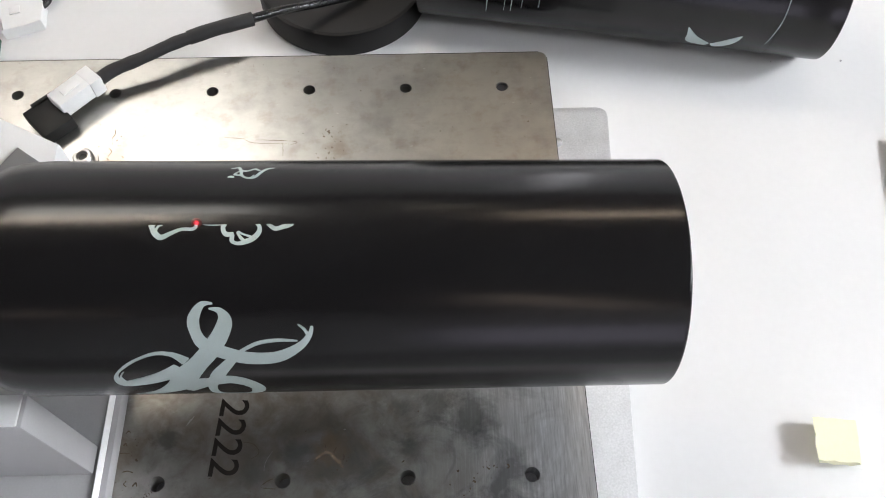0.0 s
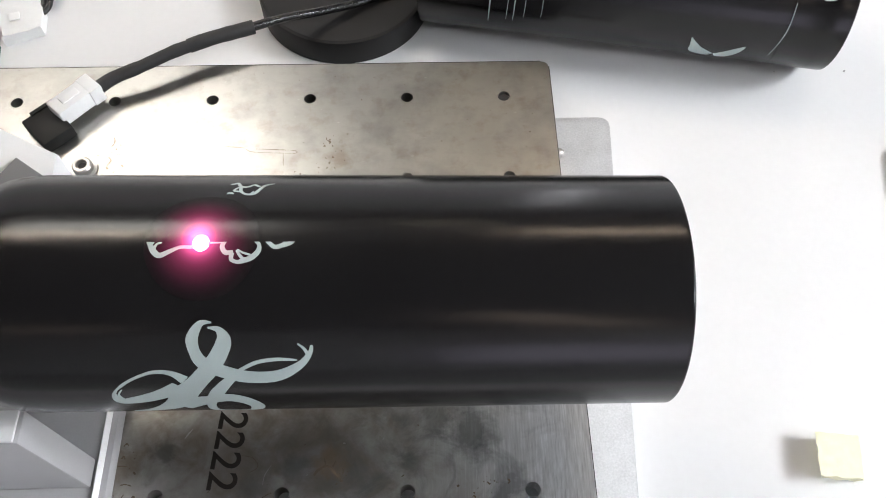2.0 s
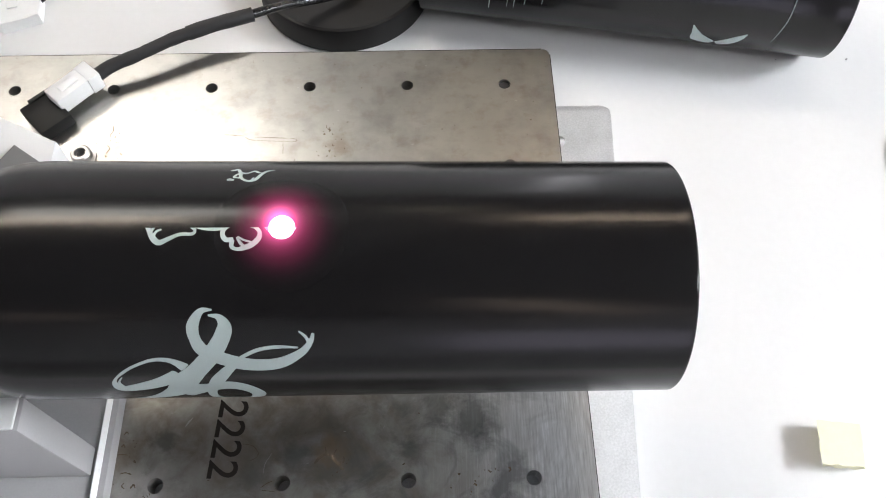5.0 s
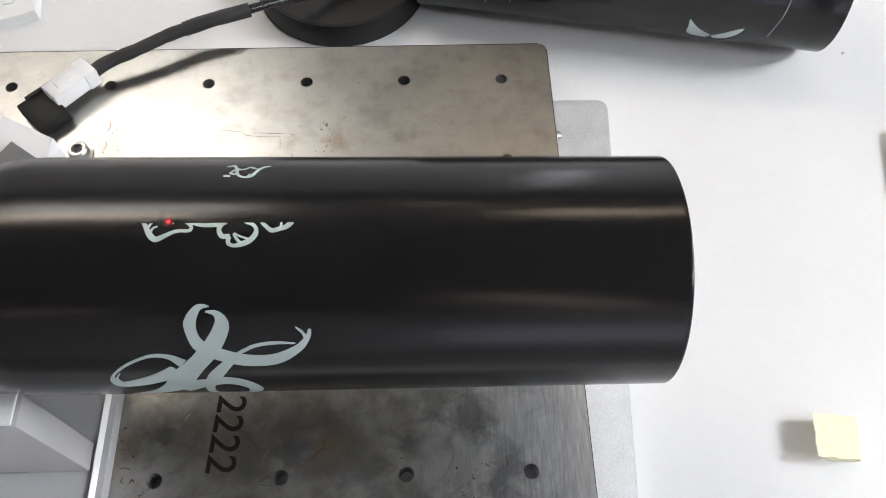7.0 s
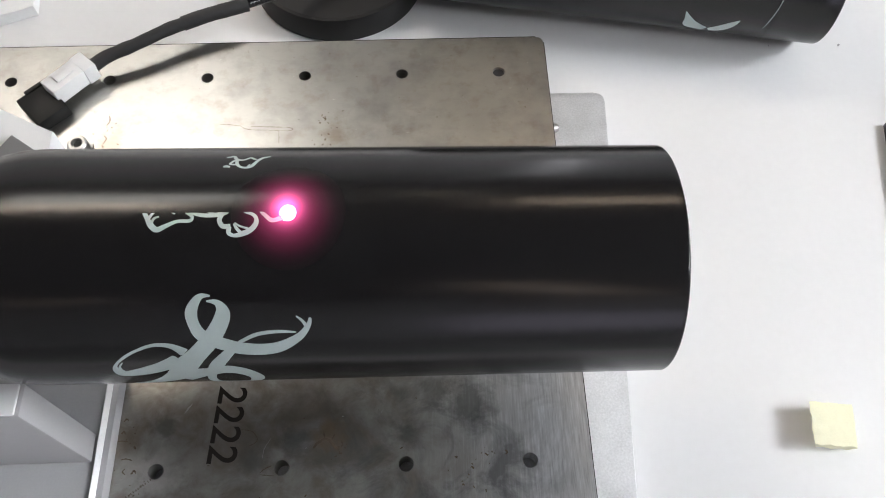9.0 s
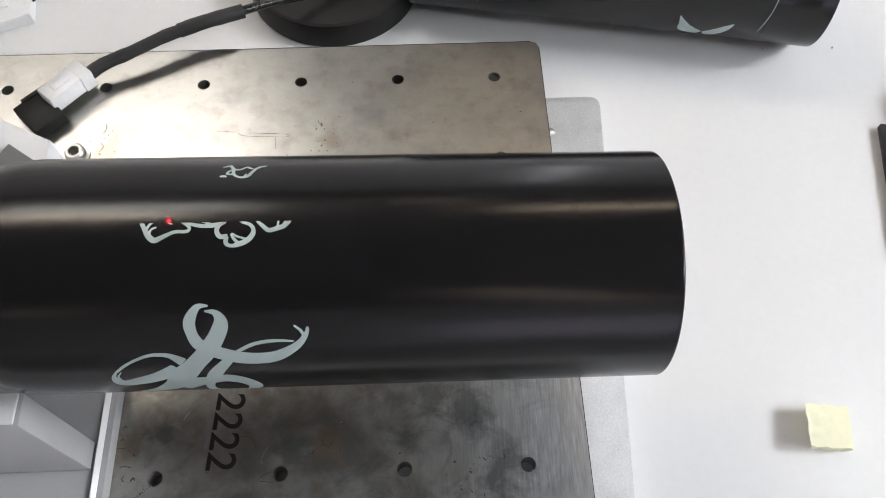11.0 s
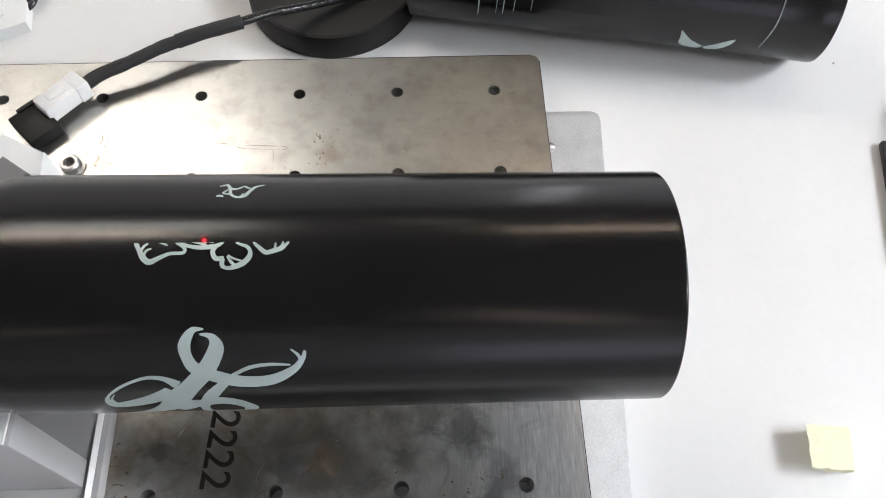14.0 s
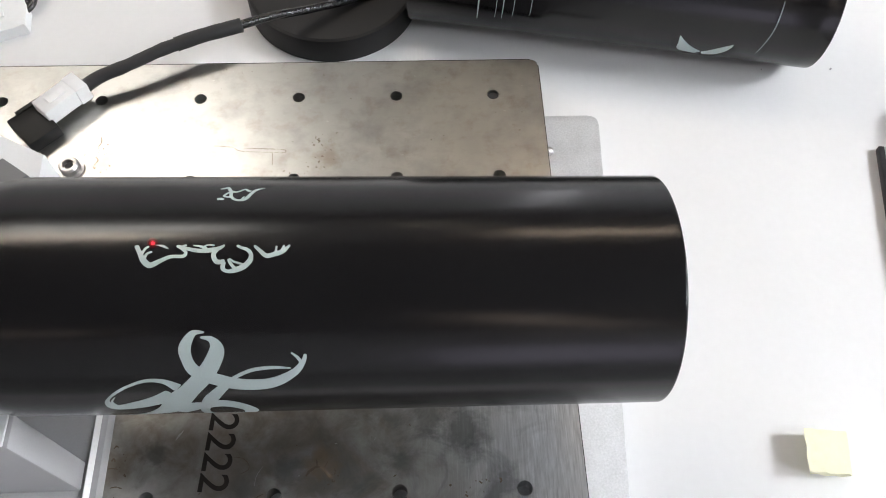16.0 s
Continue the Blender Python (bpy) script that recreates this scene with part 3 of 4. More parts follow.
# ------------------------------------------------------------------ rotary fixture
def rotary_bracket():
    b = holder("rotary_bracket", "grey painted bracket of the rotary fixture on the plate", "bracket", pose(0, 0, 0.0))
    part("base", box(-0.33, -0.1168, -0.09, 0.118, 0.0002, 0.0076, 0.0005), M_PAINT, b)
    # chamfer strip whose highlight is put into its white colour
    strip = bmesh.new()
    ends = [[strip.verts.new((x, y, z)) for x, z in ((-0.1213, 0.0070), (-0.1213, 0.0093), (-0.1210, 0.0094), (-0.1193, 0.0079), (-0.1193, 0.0070))] for y in (-0.09, 0.118)]
    strip.faces.new(ends[0])
    strip.faces.new(ends[1][::-1])
    for k in range(5):
        strip.faces.new((ends[0][k], ends[1][k], ends[1][(k + 1) % 5], ends[0][(k + 1) % 5]))
    bmesh.ops.recalc_face_normals(strip, faces=strip.faces)
    part("edge_strip", strip, M_GLINT_EDGE, b, "chamfer coloured white for its highlight")
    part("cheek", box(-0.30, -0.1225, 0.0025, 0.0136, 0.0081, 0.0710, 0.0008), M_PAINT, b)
    # lit top and far cheek, shaded gusset: the light is put into the paint
    part("lit_cap", box(-0.30, -0.1238, 0.0028, 0.0133, 0.0711, 0.0725, 0.0005), M_PAINT_LIGHT, b)
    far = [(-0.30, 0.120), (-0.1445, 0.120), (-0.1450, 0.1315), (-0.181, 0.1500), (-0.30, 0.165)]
    part("far_cheek", prism(far, 0.0002, 0.050, 0.0012), M_PAINT_LIGHT, b, "cheek in the lit tone of the bracket paint")
    part("gusset", prism([(-0.1605, 0.1285), (-0.178, 0.098), (-0.1480, 0.1195)], 0.0082, 0.0525, 0.0008), M_PAINT_SHADED, b, "gusset in the shaded tone of the bracket paint")


def chuck():
    c = holder("chuck", "dark chuck holding the bottle neck", "chuck", BOTTLE_POSE)
    part("body", lathe_x([(-0.24, 0.0), (-0.24, 0.045), (-0.168, 0.045), (-0.166, 0.043), (-0.166, 0.0)], 64), M_DARK, c)
    # unseen collar added to keep a bright reflection off the plate's left
    part("collar", lathe_x([(-0.1659, 0.0), (-0.1659, 0.036), (-0.146, 0.036), (-0.144, 0.034), (-0.144, 0.0215), (-0.150, 0.0195)], 64), M_BLACK_NYLON, c, "unseen black collar that blocks a reflection")


AXIS = Vector((1, -0.0043, -0.0143)).normalized()
BOTTLE_POSE = Matrix.Translation((0, 0.0451, 0.0907)) @ AXIS.to_track_quat("X", "Z").to_matrix().to_4x4()


# ------------------------------------------------------------------ engraved bottle
FLOURISH = [
    [(-51.1, -25.3, 0.5), (-54.3, -25.7, 1.9), (-56.8, -29.9, 3.4), (-56.5, -34.3, 3.4), (-54.6, -38.1, 4.3), (-49.7, -41.1, 4.8), (-42.7, -43.5, 4.9), (-34.5, -43.3, 4.3), (-27.5, -39.3, 2.6), (-24.3, -35.2, 1.5), (-23.5, -32.5, 0.8)],
    [(-52.3, -26.8, 0.5), (-49.3, -27.5, 2.0), (-48.0, -30.5, 4.1), (-49.8, -35.1, 4.8), (-53.2, -40.2, 5.4), (-57.8, -45.8, 5.8), (-62.2, -51.2, 7.5), (-66.0, -57.7, 7.0), (-73.3, -63.6, 4.2), (-81.5, -66.8, 1.4)],
    [(-60.8, -44.5, 3.8), (-64.3, -41.7, 2.0), (-69.1, -41.1, 1.3), (-74.3, -43.0, 1.0), (-78.7, -45.9, 1.0), (-82.1, -49.6, 0.9), (-82.7, -52.7, 2.3), (-81.3, -55.3, 3.3), (-75.4, -54.0, 4.4), (-68.9, -51.2, 4.8), (-63.0, -47.4, 4.9)],
]
FLOURISH_FINE = [
    [(-79.9, -48.5, 0.3), (-81.4, -51.1, 0.7), (-80.9, -53.8, 1.3)],
    [(-44.7, -40.8, 1.2), (-39.6, -38.0, 1.3), (-33.8, -37.0, 1.2), (-27.9, -37.3, 0.6)],
    [(-27.5, -31.9, 0.5), (-25.7, -33.6, 0.9), (-24.8, -35.6, 1.0)],
    [(-47.3, -43.9, 2.7), (-50.2, -47.3, 3.6), (-53.2, -51.8, 4.1), (-56.0, -58.8, 2.8), (-55.9, -66.5, 2.6), (-51.4, -69.6, 2.0), (-45.6, -68.6, 2.8), (-42.6, -61.6, 4.4), (-44.7, -56.6, 4.8), (-49.4, -54.0, 4.9), (-54.6, -54.9, 4.7), (-60.5, -56.7, 7.0), (-65.3, -60.4, 7.1)],
]
CREST = [
    [(-50.0, 22.1, 0.5), (-48.8, 22.5, 0.9), (-47.8, 23.0, 0.9), (-46.8, 21.0, 1.1), (-45.6, 20.3, 1.0), (-44.3, 20.5, 0.8), (-42.6, 21.9, 0.8), (-41.6, 21.0, 0.9), (-40.6, 20.7, 0.6)],
    [(-46.5, 20.6, 1.0), (-46.1, 17.8, 1.0), (-44.7, 16.2, 0.9), (-43.0, 15.9, 1.0), (-41.6, 16.7, 1.2), (-40.6, 19.0, 1.1), (-39.2, 21.5, 1.0), (-36.8, 22.6, 0.5)],
    [(-46.7, 20.4, 0.7), (-47.7, 19.2, 0.8), (-48.1, 17.9, 0.8), (-46.4, 17.5, 0.8)],
    [(-42.8, 16.0, 0.9), (-42.3, 17.8, 0.4)],
    [(-50.0, 16.3, 0.7), (-49.1, 16.6, 1.2), (-47.9, 16.2, 0.6)],
]
GROWING = [
    [(-70.1, -0.5, 1.2), (-68.9, -2.8, 1.3), (-67.6, -5.1, 1.7), (-65.8, -6.4, 1.6), (-63.3, -5.3, 1.3), (-60.3, -4.0, 1.0), (-57.0, -3.9, 1.0), (-56.2, -2.9, 0.9), (-57.1, -1.9, 0.8), (-58.9, -0.8, 0.6)],
    [(-68.3, -3.1, 0.8), (-67.5, -1.6, 0.7), (-66.5, -0.9, 0.5)],
    [(-67.5, -4.8, 0.8), (-66.9, -3.1, 0.7), (-65.5, -2.5, 0.5)],
    [(-66.0, 0.3, 1.0), (-63.8, -0.4, 0.7), (-62.3, -1.0, 0.7), (-61.1, -1.7, 0.3)],
    [(-58.9, -0.8, 0.8), (-55.8, -1.7, 1.0), (-52.7, -2.3, 1.2), (-48.8, -2.1, 1.4), (-46.8, -1.5, 1.1), (-45.6, -0.6, 0.5)],
    [(-57.5, -1.0, 0.4), (-56.1, -0.5, 0.7)],
    [(-54.4, -0.7, 0.3), (-52.0, -1.1, 0.7), (-50.2, -1.9, 0.7)],
    [(-51.8, -1.6, 0.7), (-50.3, -0.6, 0.5), (-48.3, -0.8, 0.5)],
]
GROWING_MORE = [
    [(-47.4, -1.5, 1.2), (-48.5, -3.6, 1.3), (-47.5, -5.6, 1.4), (-45.3, -5.5, 1.2)],
    [(-45.6, -5.7, 1.3), (-45.7, -7.6, 1.2), (-44.2, -8.4, 1.0), (-42.2, -8.0, 1.5), (-39.9, -7.0, 1.6), (-38.3, -5.2, 1.5), (-38.2, -3.4, 1.1), (-39.3, -2.1, 1.0), (-41.0, -1.5, 0.8), (-42.2, -0.8, 0.7)],
    [(-44.4, -4.9, 0.6), (-43.4, -6.5, 0.9), (-42.1, -7.8, 0.8)],
    [(-44.2, -4.7, 0.5), (-42.6, -5.7, 0.6), (-40.3, -6.4, 0.6)],
    [(-37.4, -0.9, 0.6), (-35.8, -2.4, 1.1), (-33.8, -4.0, 1.3), (-31.5, -3.5, 1.4), (-29.5, -2.8, 1.4), (-28.3, -1.8, 1.0), (-27.4, -0.8, 0.5)],
    [(-31.3, -3.2, 0.8), (-31.1, -1.1, 0.5)],
    [(-29.8, -2.8, 1.0), (-29.2, -1.7, 0.8), (-29.1, -0.8, 0.5)],
]
BEAM_ROW = -2.6                  # where the beam burns the turning surface, mm round the bottle at the start
SPOT_ROW = -2.1                  # where the pointer spot falls
TURN = 3.3                       # degrees turned in 16 s
ROW = 0.2                        # height of one engraved row, mm


def engraved_bottle():
    b = holder("engraved_bottle", "matt black steel bottle, half engraved, clamped over the plate", "bottle", BOTTLE_POSE)
    e = 0.0856
    profile = [(e - 0.006, 0.0), (e - 0.006, R - 0.004), (e - 0.0003, R - 0.0032), (e, R - 0.0012), (e, R - 0.0003), (e - 0.0002, R - 0.0001), (e - 0.0004, R), (e - 0.001, R)]
    profile = [(x, r + taper(x) - R if r else 0.0) for x, r in profile]
    profile += [(x * MM, taper(x * MM)) for x in range(80, -109, -18)]
    profile += [(-0.110, R * 1.0105), (-0.116, R * 1.0), (-0.121, R * 0.972), (-0.126, R * 0.90), (-0.130, R * 0.78), (-0.133, R * 0.66), (-0.136, R * 0.55), (-0.140, R * 0.5), (-0.168, R * 0.5), (-0.168, 0)]
    body = part("body", lathe_x(profile, 160), M_BOTTLE, b, "black powder-coated shell")
    part("flourish", wrapped(FLOURISH + FLOURISH_FINE, radius=taper), M_ENGRAVED, b, "pale engraved ribbon flourish")
    part("crest", wrapped(CREST, radius=taper), M_ENGRAVED, b, "pale engraved mark")
    part("engraving", wrapped(GROWING + GROWING_MORE, None, BEAM_ROW, radius=taper), M_ENGRAVED, b, "pale engraved ornament, unfinished")
    rows = []
    v = BEAM_ROW
    while v < 0.7:
        bm = wrapped(GROWING + GROWING_MORE, v, v + ROW, radius=taper)
        if bm.faces:
            rows.append((v + ROW / 2, part("engraved_band", bm, M_ENGRAVED, b)))
        v += ROW
    return b, rows


bottle, engraved_rows = engraved_bottle()
rotary_bracket()
chuck()


# ------------------------------------------------------------------ laser light on the bottle
def laser_spot():
    s = holder("laser_spot", "small red pointer spot of the laser on the bottle", "laser light")
    part("core", lathe_z([(-0.0006, 0.0), (-0.0004, 0.0004), (0.0, 0.00052), (0.0003, 0.0004), (0.0004, 0.0)], 20), M_LASER, s)
    # glowing shells added for the bloom round the spot
    for k, (r, e) in enumerate(((0.0009, 0.16), (0.0015, 0.035))):
        part("halo", lathe_z([(-r, 0.0)] + [(r * math.sin(a), r * math.cos(a)) for a in (radians(d) for d in range(-75, 76, 15))] + [(r, 0.0)], 24), lens_bloom("red_bloom", (1.0, 0.03, 0.04), e), s)
    return s


def laser_flash():
    s = holder("laser_flash", "dazzling pink-white flash where the beam burns", "laser light")
    def ball(r, uneven=0.0):
        bm = lathe_z([(-r, 0.0)] + [(r * math.sin(a), r * math.cos(a)) for a in (radians(d) for d in range(-80, 81, 8))] + [(r, 0.0)], 48)
        for v in bm.verts:
            d = v.co.normalized()
            v.co *= 1 + uneven * (noise.noise(d * 2.2 + Vector((r * 900, 0, 0))) + 0.6 * noise.noise(d * 6 + Vector((0, r * 900, 0))))
        return bm

    core = ball(0.0036)
    for v in core.verts:
        v.co.z *= 0.45
    part("core", core, M_SPARK, s)
    bm = bmesh.new()                                        # added shell hugging the bottle, stands in for bloom round the burn
    a0, reach, rings, n = BEAM_ROW / 37.5, 0.019, 14, 56
    for side in (1, -1):
        last = None
        for k in range(rings + 1):
            rho = reach * k / rings
            h = 0.0035 * (1 - (rho / reach) ** 2) + 0.0003 if side > 0 else -0.0012
            ring = []
            for j in range(n if k else 1):
                p = 2 * math.pi * j / n
                a = a0 + rho * math.sin(p) / R
                ring.append(bm.verts.new((rho * math.cos(p), (R + h) * math.sin(a) - R * math.sin(a0), (R + h) * math.cos(a) - R * math.cos(a0))))
            for j in range(n if k else 0):
                q = (j + 1) % n
                face = [ring[j], ring[q], last[q], last[j]] if k > 1 else [ring[j], ring[q], last[0]]
                bm.faces.new(face[::-side])
            last = ring
    part("bloom_shell", bm, fading_bloom("pink_bloom", (1.0, 0.11, 0.36), 5.5, 0.0034, reach), s)
    return s


spot = laser_spot()
flash = laser_flash()


# ------------------------------------------------------------------ second bottle and disc
LYING_R = 0.0375


def lying_radius(x):
    return LYING_R


def lying_bottle():
    r = LYING_R
    m = Matrix.Translation((0.1250, 0.2676, TABLE_Z + r)) @ Matrix.Rotation(math.atan(-0.1851), 4, "Z")
    b = holder("lying_bottle", "black steel bottle lying on the table beyond the plate", "bottle", m)
    part("body", lathe_x([(-0.1140, 0.0), (-0.1148, r * 0.95), (-0.1138, r), (0.0000, r), (0.0735, r), (0.0743, r), (0.0746, r - 0.0003), (0.0750, r - 0.0003), (0.0753, r), (0.0767, r), (0.0935, r), (0.0938, r + 0.0001), (0.1035, r + 0.0001),
                          (0.1043, r), (0.1048, r - 0.0006), (0.1050, r - 0.0014), (0.0998, r - 0.005), (0.0998, 0.0)], 128), M_BOTTLE, b)
    marks = [[(30.8, -62.0, 0.42), (33.4, -68.0, 4.20), (36.4, -74.0, 8.40), (44.1, -78.0, 5.25)], [(59.1, -64.5, 0.63), (55.5, -69.5, 4.62), (49.9, -76.0, 6.30), (45.9, -78.0, 4.20)], [(84.0, -31.0, 1.58), (89.3, -32.5, 2.10), (95.6, -31.5, 0.84)]]
    for mark in marks:
        part("engraved_point", wrapped([mark], radius=lying_radius), M_ENGRAVED, b, "pale engraved point")
    part("ring_line", wrapped([[(75.6, -36.0, 0.37), (75.2, -50.0, 0.37), (73.6, -60.0, 0.32), (72.1, -69.0, 0.26)]], radius=lying_radius), M_ENGRAVED, b, "fine pale ring line")
    for x, w, v in ((-75.4, 0.7, -69.0), (-66.0, 0.3, -66.0), (-62.4, 0.5, -66.0), (-56.9, 0.3, -63.0), (-48.0, 0.25, -61.0)):
        part("scratch", wrapped([[(x, -46.0, w), (x - 0.2, -58.0, w), (x - 0.6, v, w * 0.5)]], radius=lying_radius), M_ENGRAVED, b)


def disc():
    r, h = 0.0490, 0.0165
    d = holder("round_disc", "thick black plastic disc lying on the table", "disc", pose(-0.0366, 0.2895, TABLE_Z))
    part("body", lathe_z([(0, 0), (0, r - 0.001), (0.0008, r), (h - 0.0022, r), (h - 0.0006, r - 0.0006), (h, r - 0.0022), (h - 0.0003, r - 0.0026), (h - 0.0003, 0)], 128), M_PUCK, d)
    part("top_face", lathe_z([(h - 0.0002, 0), (h - 0.0002, r - 0.0021), (h + 0.00004, r - 0.00215), (h + 0.00004, 0)], 128), M_PUCK, d)


lying_bottle()
disc()


# ------------------------------------------------------------------ cable and connectors
def cable():
    c = holder("cable", "black cable with heat-shrink sleeve ending in a white plug", "cable")
    a, b = (-0.1585, 0.1990, 0.0095), (-0.1546, 0.2010, 0.0105)
    part("sleeve", tube([(-0.1580, 0.1985, 0.009), (-0.1490, 0.2060, 0.0105), (-0.1350, 0.2125, 0.012), (-0.1190, 0.2215, 0.013), (-0.1090, 0.2262, 0.013)], 0.0032, n=12, wobble=0.12), M_SLEEVE, c)
    part("sleeve", tube([(-0.1120, 0.2250, 0.013), (-0.1000, 0.2300, 0.0135), (-0.0870, 0.2352, 0.013), (-0.0800, 0.2382, 0.0125)], 0.0037, n=12, wobble=0.05), M_SLEEVE, c)
    part("jacket", tube([(-0.0830, 0.2370, 0.0127), (-0.0650, 0.2468, 0.010), (-0.0450, 0.2580, 0.004), (-0.0200, 0.2720, -0.0012), (0.0100, 0.2900, -0.0014), (0.030, 0.33, -0.010), (0.03, 0.40, -0.0170)], 0.0024, n=12), M_CABLE, c, "shiny black jacket")
    plug = part("plug", box(-0.0122, 0.0122, -0.0054, 0.0058, -0.0048, 0.0048, 0.0007), M_NYLON, c, "white nylon plug", at=pose(-0.1652, 0.1940, 0.0086, 0, 0, 48))
    part("collar", box(0.0058, 0.0125, -0.0061, 0.0063, -0.0050, 0.0050, 0.0005), M_NYLON, plug)
    part("latch", box(-0.0070, 0.0030, -0.0022, 0.0026, 0.0049, 0.0058, 0.0004), M_NYLON, plug)
    part("socket_shell", box(-0.0095, 0.0070, -0.0102, 0.0105, -0.0040, 0.0034, 0.0008), M_BLACK_NYLON, c, "black mating connector", at=pose(-0.1765, 0.1810, 0.0043, 0, 0, 44))
    part("ridge", box(-0.0040, 0.0105, 0.0092, 0.0116, -0.0040, 0.0042, 0.0004), M_BLACK_NYLON, c, at=pose(-0.1765, 0.1810, 0.0043, 0, 0, 44))


def spare_plug():
    p = holder("spare_plug", "white nylon plug with black wires on the table", "plug", pose(-0.2120, 0.2580, TABLE_Z))
    outline = [(-0.0160, -0.0008), (-0.0021, 0.0049), (0.0044, 0.0073), (0.0024, 0.0216), (-0.0028, 0.0334), (-0.0350, 0.0268), (-0.0249, 0.0195), (-0.0201, 0.0154)]
    part("shell", prism(outline, 0.0, 0.0070, 0.0010), M_NYLON, p)
    part("latch", box(-0.0030, 0.0030, -0.0030, 0.0030, 0.0071, 0.0080, 0.0004), M_NYLON, p, at=pose(-0.012, 0.015, 0, 0, 0, 18))
    part("wire", tube([(0.0000, 0.0220, 0.0045), (0.0012, 0.0270, 0.0052), (0.0012, 0.0380, 0.006), (0.004, 0.08, 0.004)], 0.0018), M_CABLE, p)
    part("wire", tube([(0.0010, 0.0200, 0.0045), (0.0042, 0.0250, 0.0050), (0.0050, 0.0380, 0.006), (0.009, 0.08, 0.004)], 0.0018), M_CABLE, p)


def circuit_board():
    b = holder("circuit_board", "green circuit board with a dark connector", "circuit board", pose(-0.2405, 0.2330, TABLE_Z, 0, 0, 8))
    part("board", box(-0.02, 0.014, -0.012, 0.020, 0.002, 0.0036, 0.0003), M_GREEN, b)
    part("standoff", box(-0.012, 0.008, -0.006, 0.012, 0, 0.002), M_BLACK_NYLON, b)
    part("header", box(0.002, 0.013, 0.006, 0.019, 0.0036, 0.012, 0.0005), M_BLACK_NYLON, b)
    part("wire", tube([(0.010, 0.006, 0.006), (0.014, 0.010, 0.008), (0.008, 0.030, 0.006)], 0.0012), M_RED, b, "red wire")


def foam_block():
    bm = bmesh.new()
    bmesh.ops.create_grid(bm, x_segments=14, y_segments=12, size=1.0)
    top = list(bm.faces)
    out = bmesh.ops.extrude_face_region(bm, geom=top)
    up = [v for v in out["geom"] if isinstance(v, bmesh.types.BMVert)]
    ups = set(up)
    for v in bm.verts:
        h = 0.0088 if v in ups else 0.0
        x, y = v.co.x * 0.0090, v.co.y * 0.0093
        if not h:                                           # cut on the slant, narrower below
            x, y = x * 0.76 + 0.0018, y * 0.92 + 0.0005
        k = Vector((x * 220, y * 220, h * 90))
        ragged = 0.0005 * noise.noise(k) + (0.0009 * noise.noise(k * 1.7) if y < -0.009 else 0)
        v.co = (x + ragged, y + ragged, h + (0.00035 * noise.noise(k * 2.1) if h else 0))
    bmesh.ops.recalc_face_normals(bm, faces=bm.faces)
    thing("foam_block", bm, M_FOAM, "small pale yellow foam block on the white table", "foam block", at=pose(0.1818, 0.0138, TABLE_Z, 0, 0, -6.5))


def side_bar():
    b = holder("metal_bar", "dark-edged metal bar at the side of the table", "metal bar", pose(0.2539, 0.1748, TABLE_Z, 0, 0, -9.6))
    part("edge", box(0.0, 0.003, -0.16, 0.0, 0, 0.0040, 0.0005), M_DARK, b, "dark edge")
    part("body", box(0.0031, 0.05, -0.16, 0.0, 0, 0.0038, 0.0005), M_ALU, b)
    # unseen block added to cast the soft shadow past the bar's corner
    part("shadow_block", box(0.024, 0.06, 0.0002, 0.026, 0, 0.016, 0.001), M_DARK, b, "unseen dark block that casts a shadow")


def crumb(x, y, r):
    bm = bmesh.new()
    bmesh.ops.create_icosphere(bm, subdivisions=1, radius=r)
    for v in bm.verts:
        v.co *= 1 + 0.3 * noise.noise(v.co * 3000)
    thing("crumb", bm, M_PAINT, "tiny grey crumb on the white table", "crumb", "crumbs", at=pose(x, y, TABLE_Z + r * 0.8))


cable()
spare_plug()
circuit_board()
foam_block()
side_bar()
crumb(0.2444, 0.2304, 0.0007)
crumb(0.205, 0.231, 0.0004)

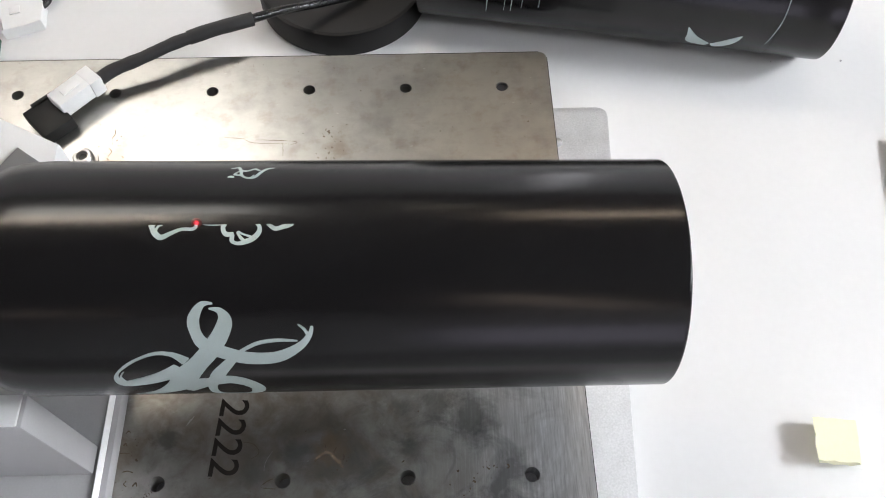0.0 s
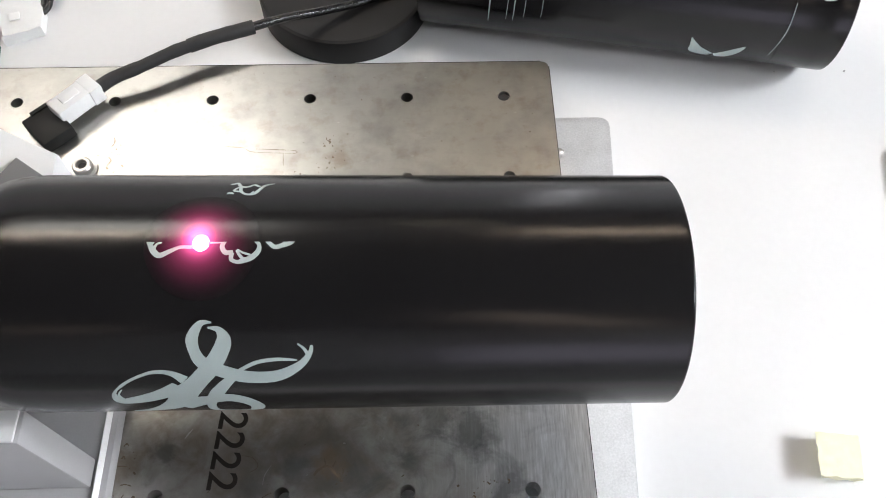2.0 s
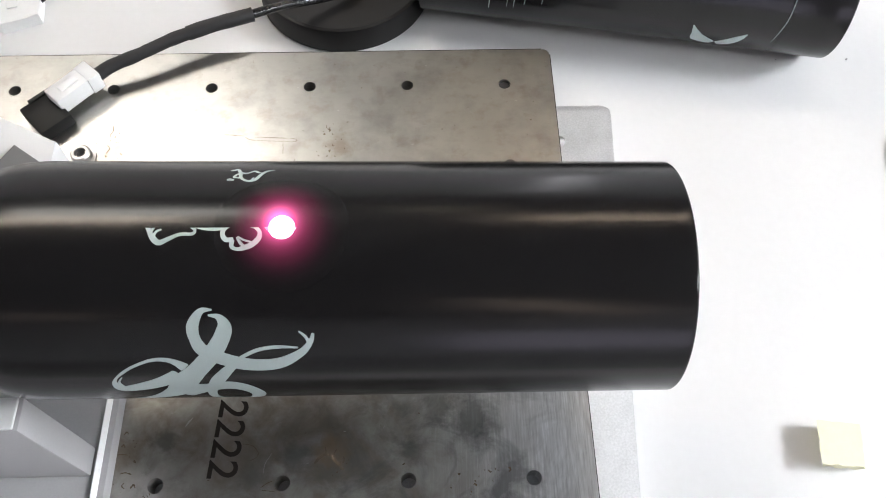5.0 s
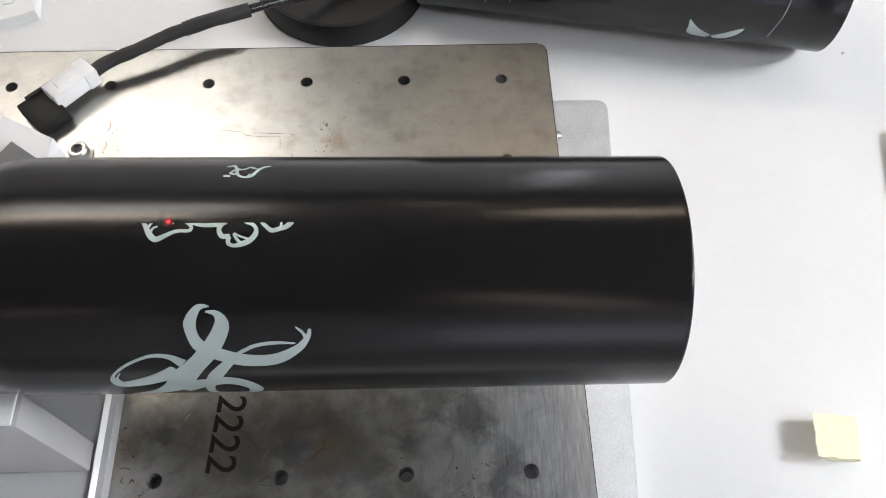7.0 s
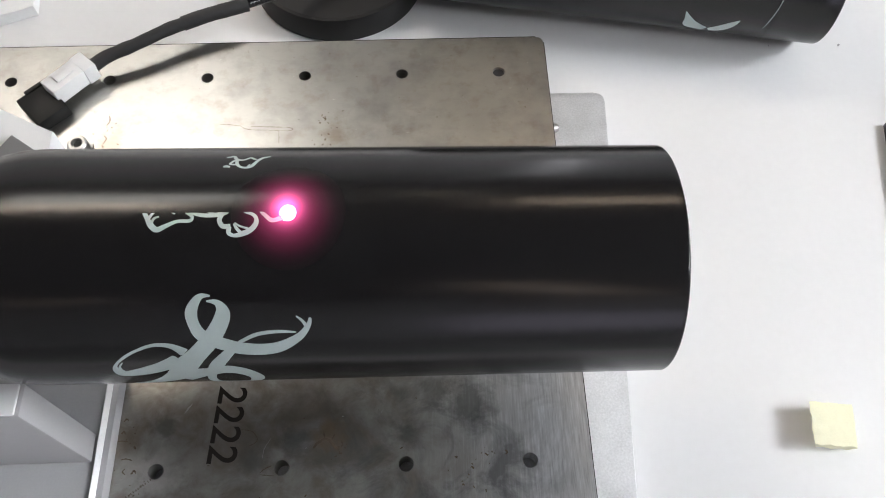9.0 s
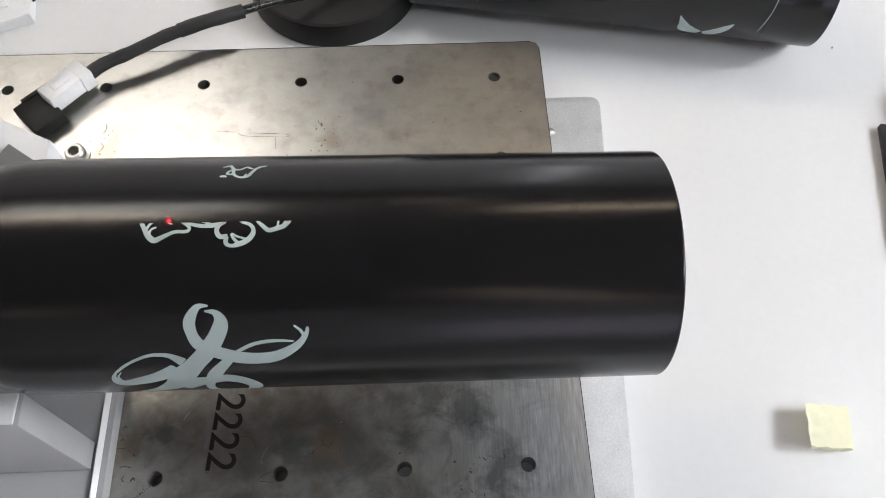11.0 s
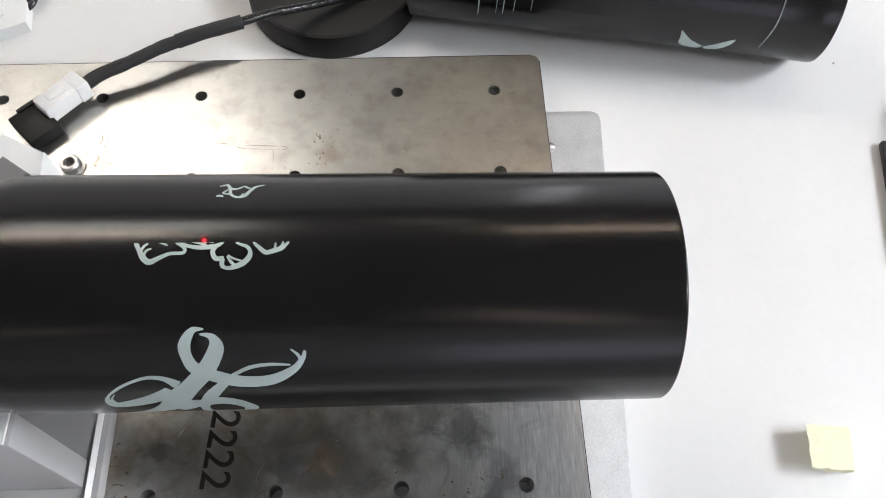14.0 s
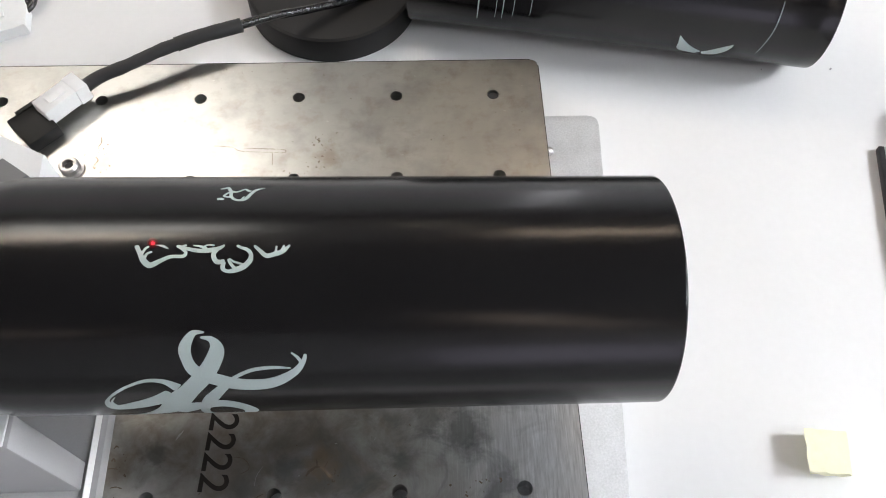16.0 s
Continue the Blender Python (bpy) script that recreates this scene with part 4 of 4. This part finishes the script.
# ------------------------------------------------------------------ what moves
# seconds and millimetres along the bottle: where the pointer spot is
SPOT_ROWS = [
    (0, -56.1), (0.1, -60.3), (0.2, -66.6), (0.3, -69.6), (0.4, -63.3), (0.5, -59.9), (0.6, -53.3), (0.7, -47.6),
    (0.8, -42.1), (0.9, -37.9), (1, -29.0), (1.1, -34.9), (1.2, -41.6), (1.3, -45.2), (1.4, -55.3), (1.5, -59.4),
    (1.6, -64.9), (1.7, -69.1), (1.8, -64.9), (1.9, -61.3), (2, -54.6), (2.1, -46.1), (2.2, -40.7), (2.3, -34.9),
    (2.4, -33.1), (2.5, -37.4), (2.6, -44.2), (2.7, -48.4), (2.8, -59.4), (2.9, -63.1), (3, -68.1), (3.1, -66.6),
    (3.2, -61.1), (3.3, -57.6), (3.4, -45.2), (3.5, -41.9), (3.6, -34.9), (3.7, -28.9), (3.8, -37.6), (3.9, -42.2),
    (4, -48.6), (4.1, -57.9), (4.2, -63.3), (4.4, -69.6), (4.7, -54.6), (5, -32.1), (5.1, -30.4), (5.3, -43.1),
    (5.6, -69.1), (5.9, -49.2), (6.15, -30.7), (6.3, -33.4), (6.4, -39.6), (6.5, -44.7), (6.6, -55.1), (6.7, -60.9),
    (6.8, -66.1), (6.9, -68.3), (7, -62.8), (7.1, -58.9), (7.2, -49.2), (7.3, -44.4), (7.4, -36.1), (7.5, -32.9),
    (7.6, -31.7), (7.7, -35.6), (7.8, -43.2), (7.9, -47.2), (8, -56.3), (8.1, -61.1), (8.2, -66.4), (8.3, -68.8),
    (8.4, -62.1), (8.5, -58.9), (8.6, -50.3), (8.7, -45.7), (8.8, -38.7), (8.9, -34.2), (9, -29.4), (9.1, -33.7),
    (9.2, -39.9), (9.4, -54.9), (9.65, -68.3), (9.9, -53.1), (10.1, -40.1), (10.4, -28.9), (10.7, -43.1), (10.9, -54.3),
    (11.15, -68.3), (11.3, -67.9), (11.4, -61.4), (11.5, -56.3), (11.6, -48.9), (11.7, -44.4), (11.8, -38.7), (11.9, -34.1),
    (12, -27.9), (12.1, -33.1), (12.2, -39.1), (12.3, -43.4), (12.4, -50.1), (12.5, -54.9), (12.6, -61.8), (12.7, -65.8),
    (12.8, -68.9), (12.9, -65.4), (13, -59.8), (13.1, -55.1), (13.2, -47.9), (13.3, -43.7), (13.4, -36.4), (13.5, -33.2),
    (13.6, -29.7), (13.7, -34.1), (13.8, -40.2), (13.9, -44.2), (14, -51.1), (14.1, -55.3), (14.2, -61.4), (14.3, -65.4),
    (14.4, -68.6), (14.5, -65.4), (14.6, -59.4), (14.7, -55.1), (14.8, -46.2), (14.9, -41.9), (15, -36.1), (15.1, -31.9),
    (15.2, -30.1), (15.3, -33.9), (15.4, -39.9), (15.5, -44.2), (15.6, -51.3), (15.7, -57.6), (15.8, -65.4), (15.9, -68.4),
    (16, -65.6),
]
# seconds, millimetres along the bottle, height: when the beam burns
FLASH_ROWS = [
    (0.2, -66.6, -1.42), (0.3, -69.6, -1.25), (0.6, -53.3, -1.42), (0.7, -47.6, -1.25), (1, -29.0, 0.0), (1.1, -34.9, -1.25),
    (1.7, -69.1, -1.25), (2, -54.6, -1.25), (2.3, -34.9, -1.25), (2.7, -48.4, -1.25), (3.3, -57.6, -1.25), (3.7, -28.9, -1.25),
    (4, -48.6, 0.0), (4.1, -57.9, -1.42), (4.4, -69.6, -1.25), (5, -32.1, 0.0), (5.9, -49.2, -1.25), (6.6, -55.1, -1.25),
    (6.9, -68.3, -1.25), (7.4, -36.1, -1.25), (7.6, -31.7, -1.42), (7.7, -35.6, -1.42), (7.9, -47.2, -1.25), (8, -56.3, 0.0),
    (8.6, -50.3, 0.0), (9, -29.4, -1.25), (9.4, -54.9, -1.25), (10.1, -40.1, 0.0), (10.9, -54.3, -1.25), (11.3, -67.9, -1.42),
    (11.6, -48.9, -1.42), (12, -27.9, -1.25), (12.4, -50.1, -1.25), (13.4, -36.4, -1.25), (13.6, -29.7, -1.25), (14.6, -59.4, -1.42),
    (14.8, -46.2, -1.42), (14.9, -41.9, -1.25), (15.1, -31.9, -1.42), (15.8, -65.4, -1.42),
]


def on_beam(along, lift, row):
    r = taper(along * MM) + lift * MM
    return BOTTLE_POSE @ Matrix.Translation((along * MM, r * math.sin(row / 37.5), r * math.cos(row / 37.5)))


def motions():
    walk(bottle, [(t, BOTTLE_POSE @ Matrix.Rotation(radians(TURN * t / 16), 4, "X")) for t in (0.0, 4.0, 8.0, 12.0, 16.0)])
    walk(spot, [(t, on_beam(x, 0.1, SPOT_ROW)) for t, x in SPOT_ROWS])
    inside = lambda x: BOTTLE_POSE @ Matrix.Translation((x * MM, 0, 0))
    rows = [(0.0, inside(-56.0))]
    for t, x, lift in FLASH_ROWS:
        if t - 0.034 > rows[-1][0] + 0.01:
            rows.append((t - 0.034, inside(x)))
        else:
            rows.pop()
        rows.append((t, on_beam(x, lift, BEAM_ROW)))
        rows.append((t + 0.034, inside(x)))
    rows.append((16.0, inside(-56.0)))
    walk(flash, rows)
    for v, ob in engraved_rows:
        t = (v - BEAM_ROW) / (37.5 * radians(TURN)) * 16
        a = v / 37.5
        below = Matrix.Translation((0, -0.0004 * math.sin(a), -0.0004 * math.cos(a)))
        keys = [(0.0, below)]
        if t < 15.8:
            keys += [(t - 0.05, below), (t + 0.05, Matrix.Identity(4)), (16.0, Matrix.Identity(4))]
        else:
            keys += [(16.0, below)]
        walk(ob, keys)


motions()
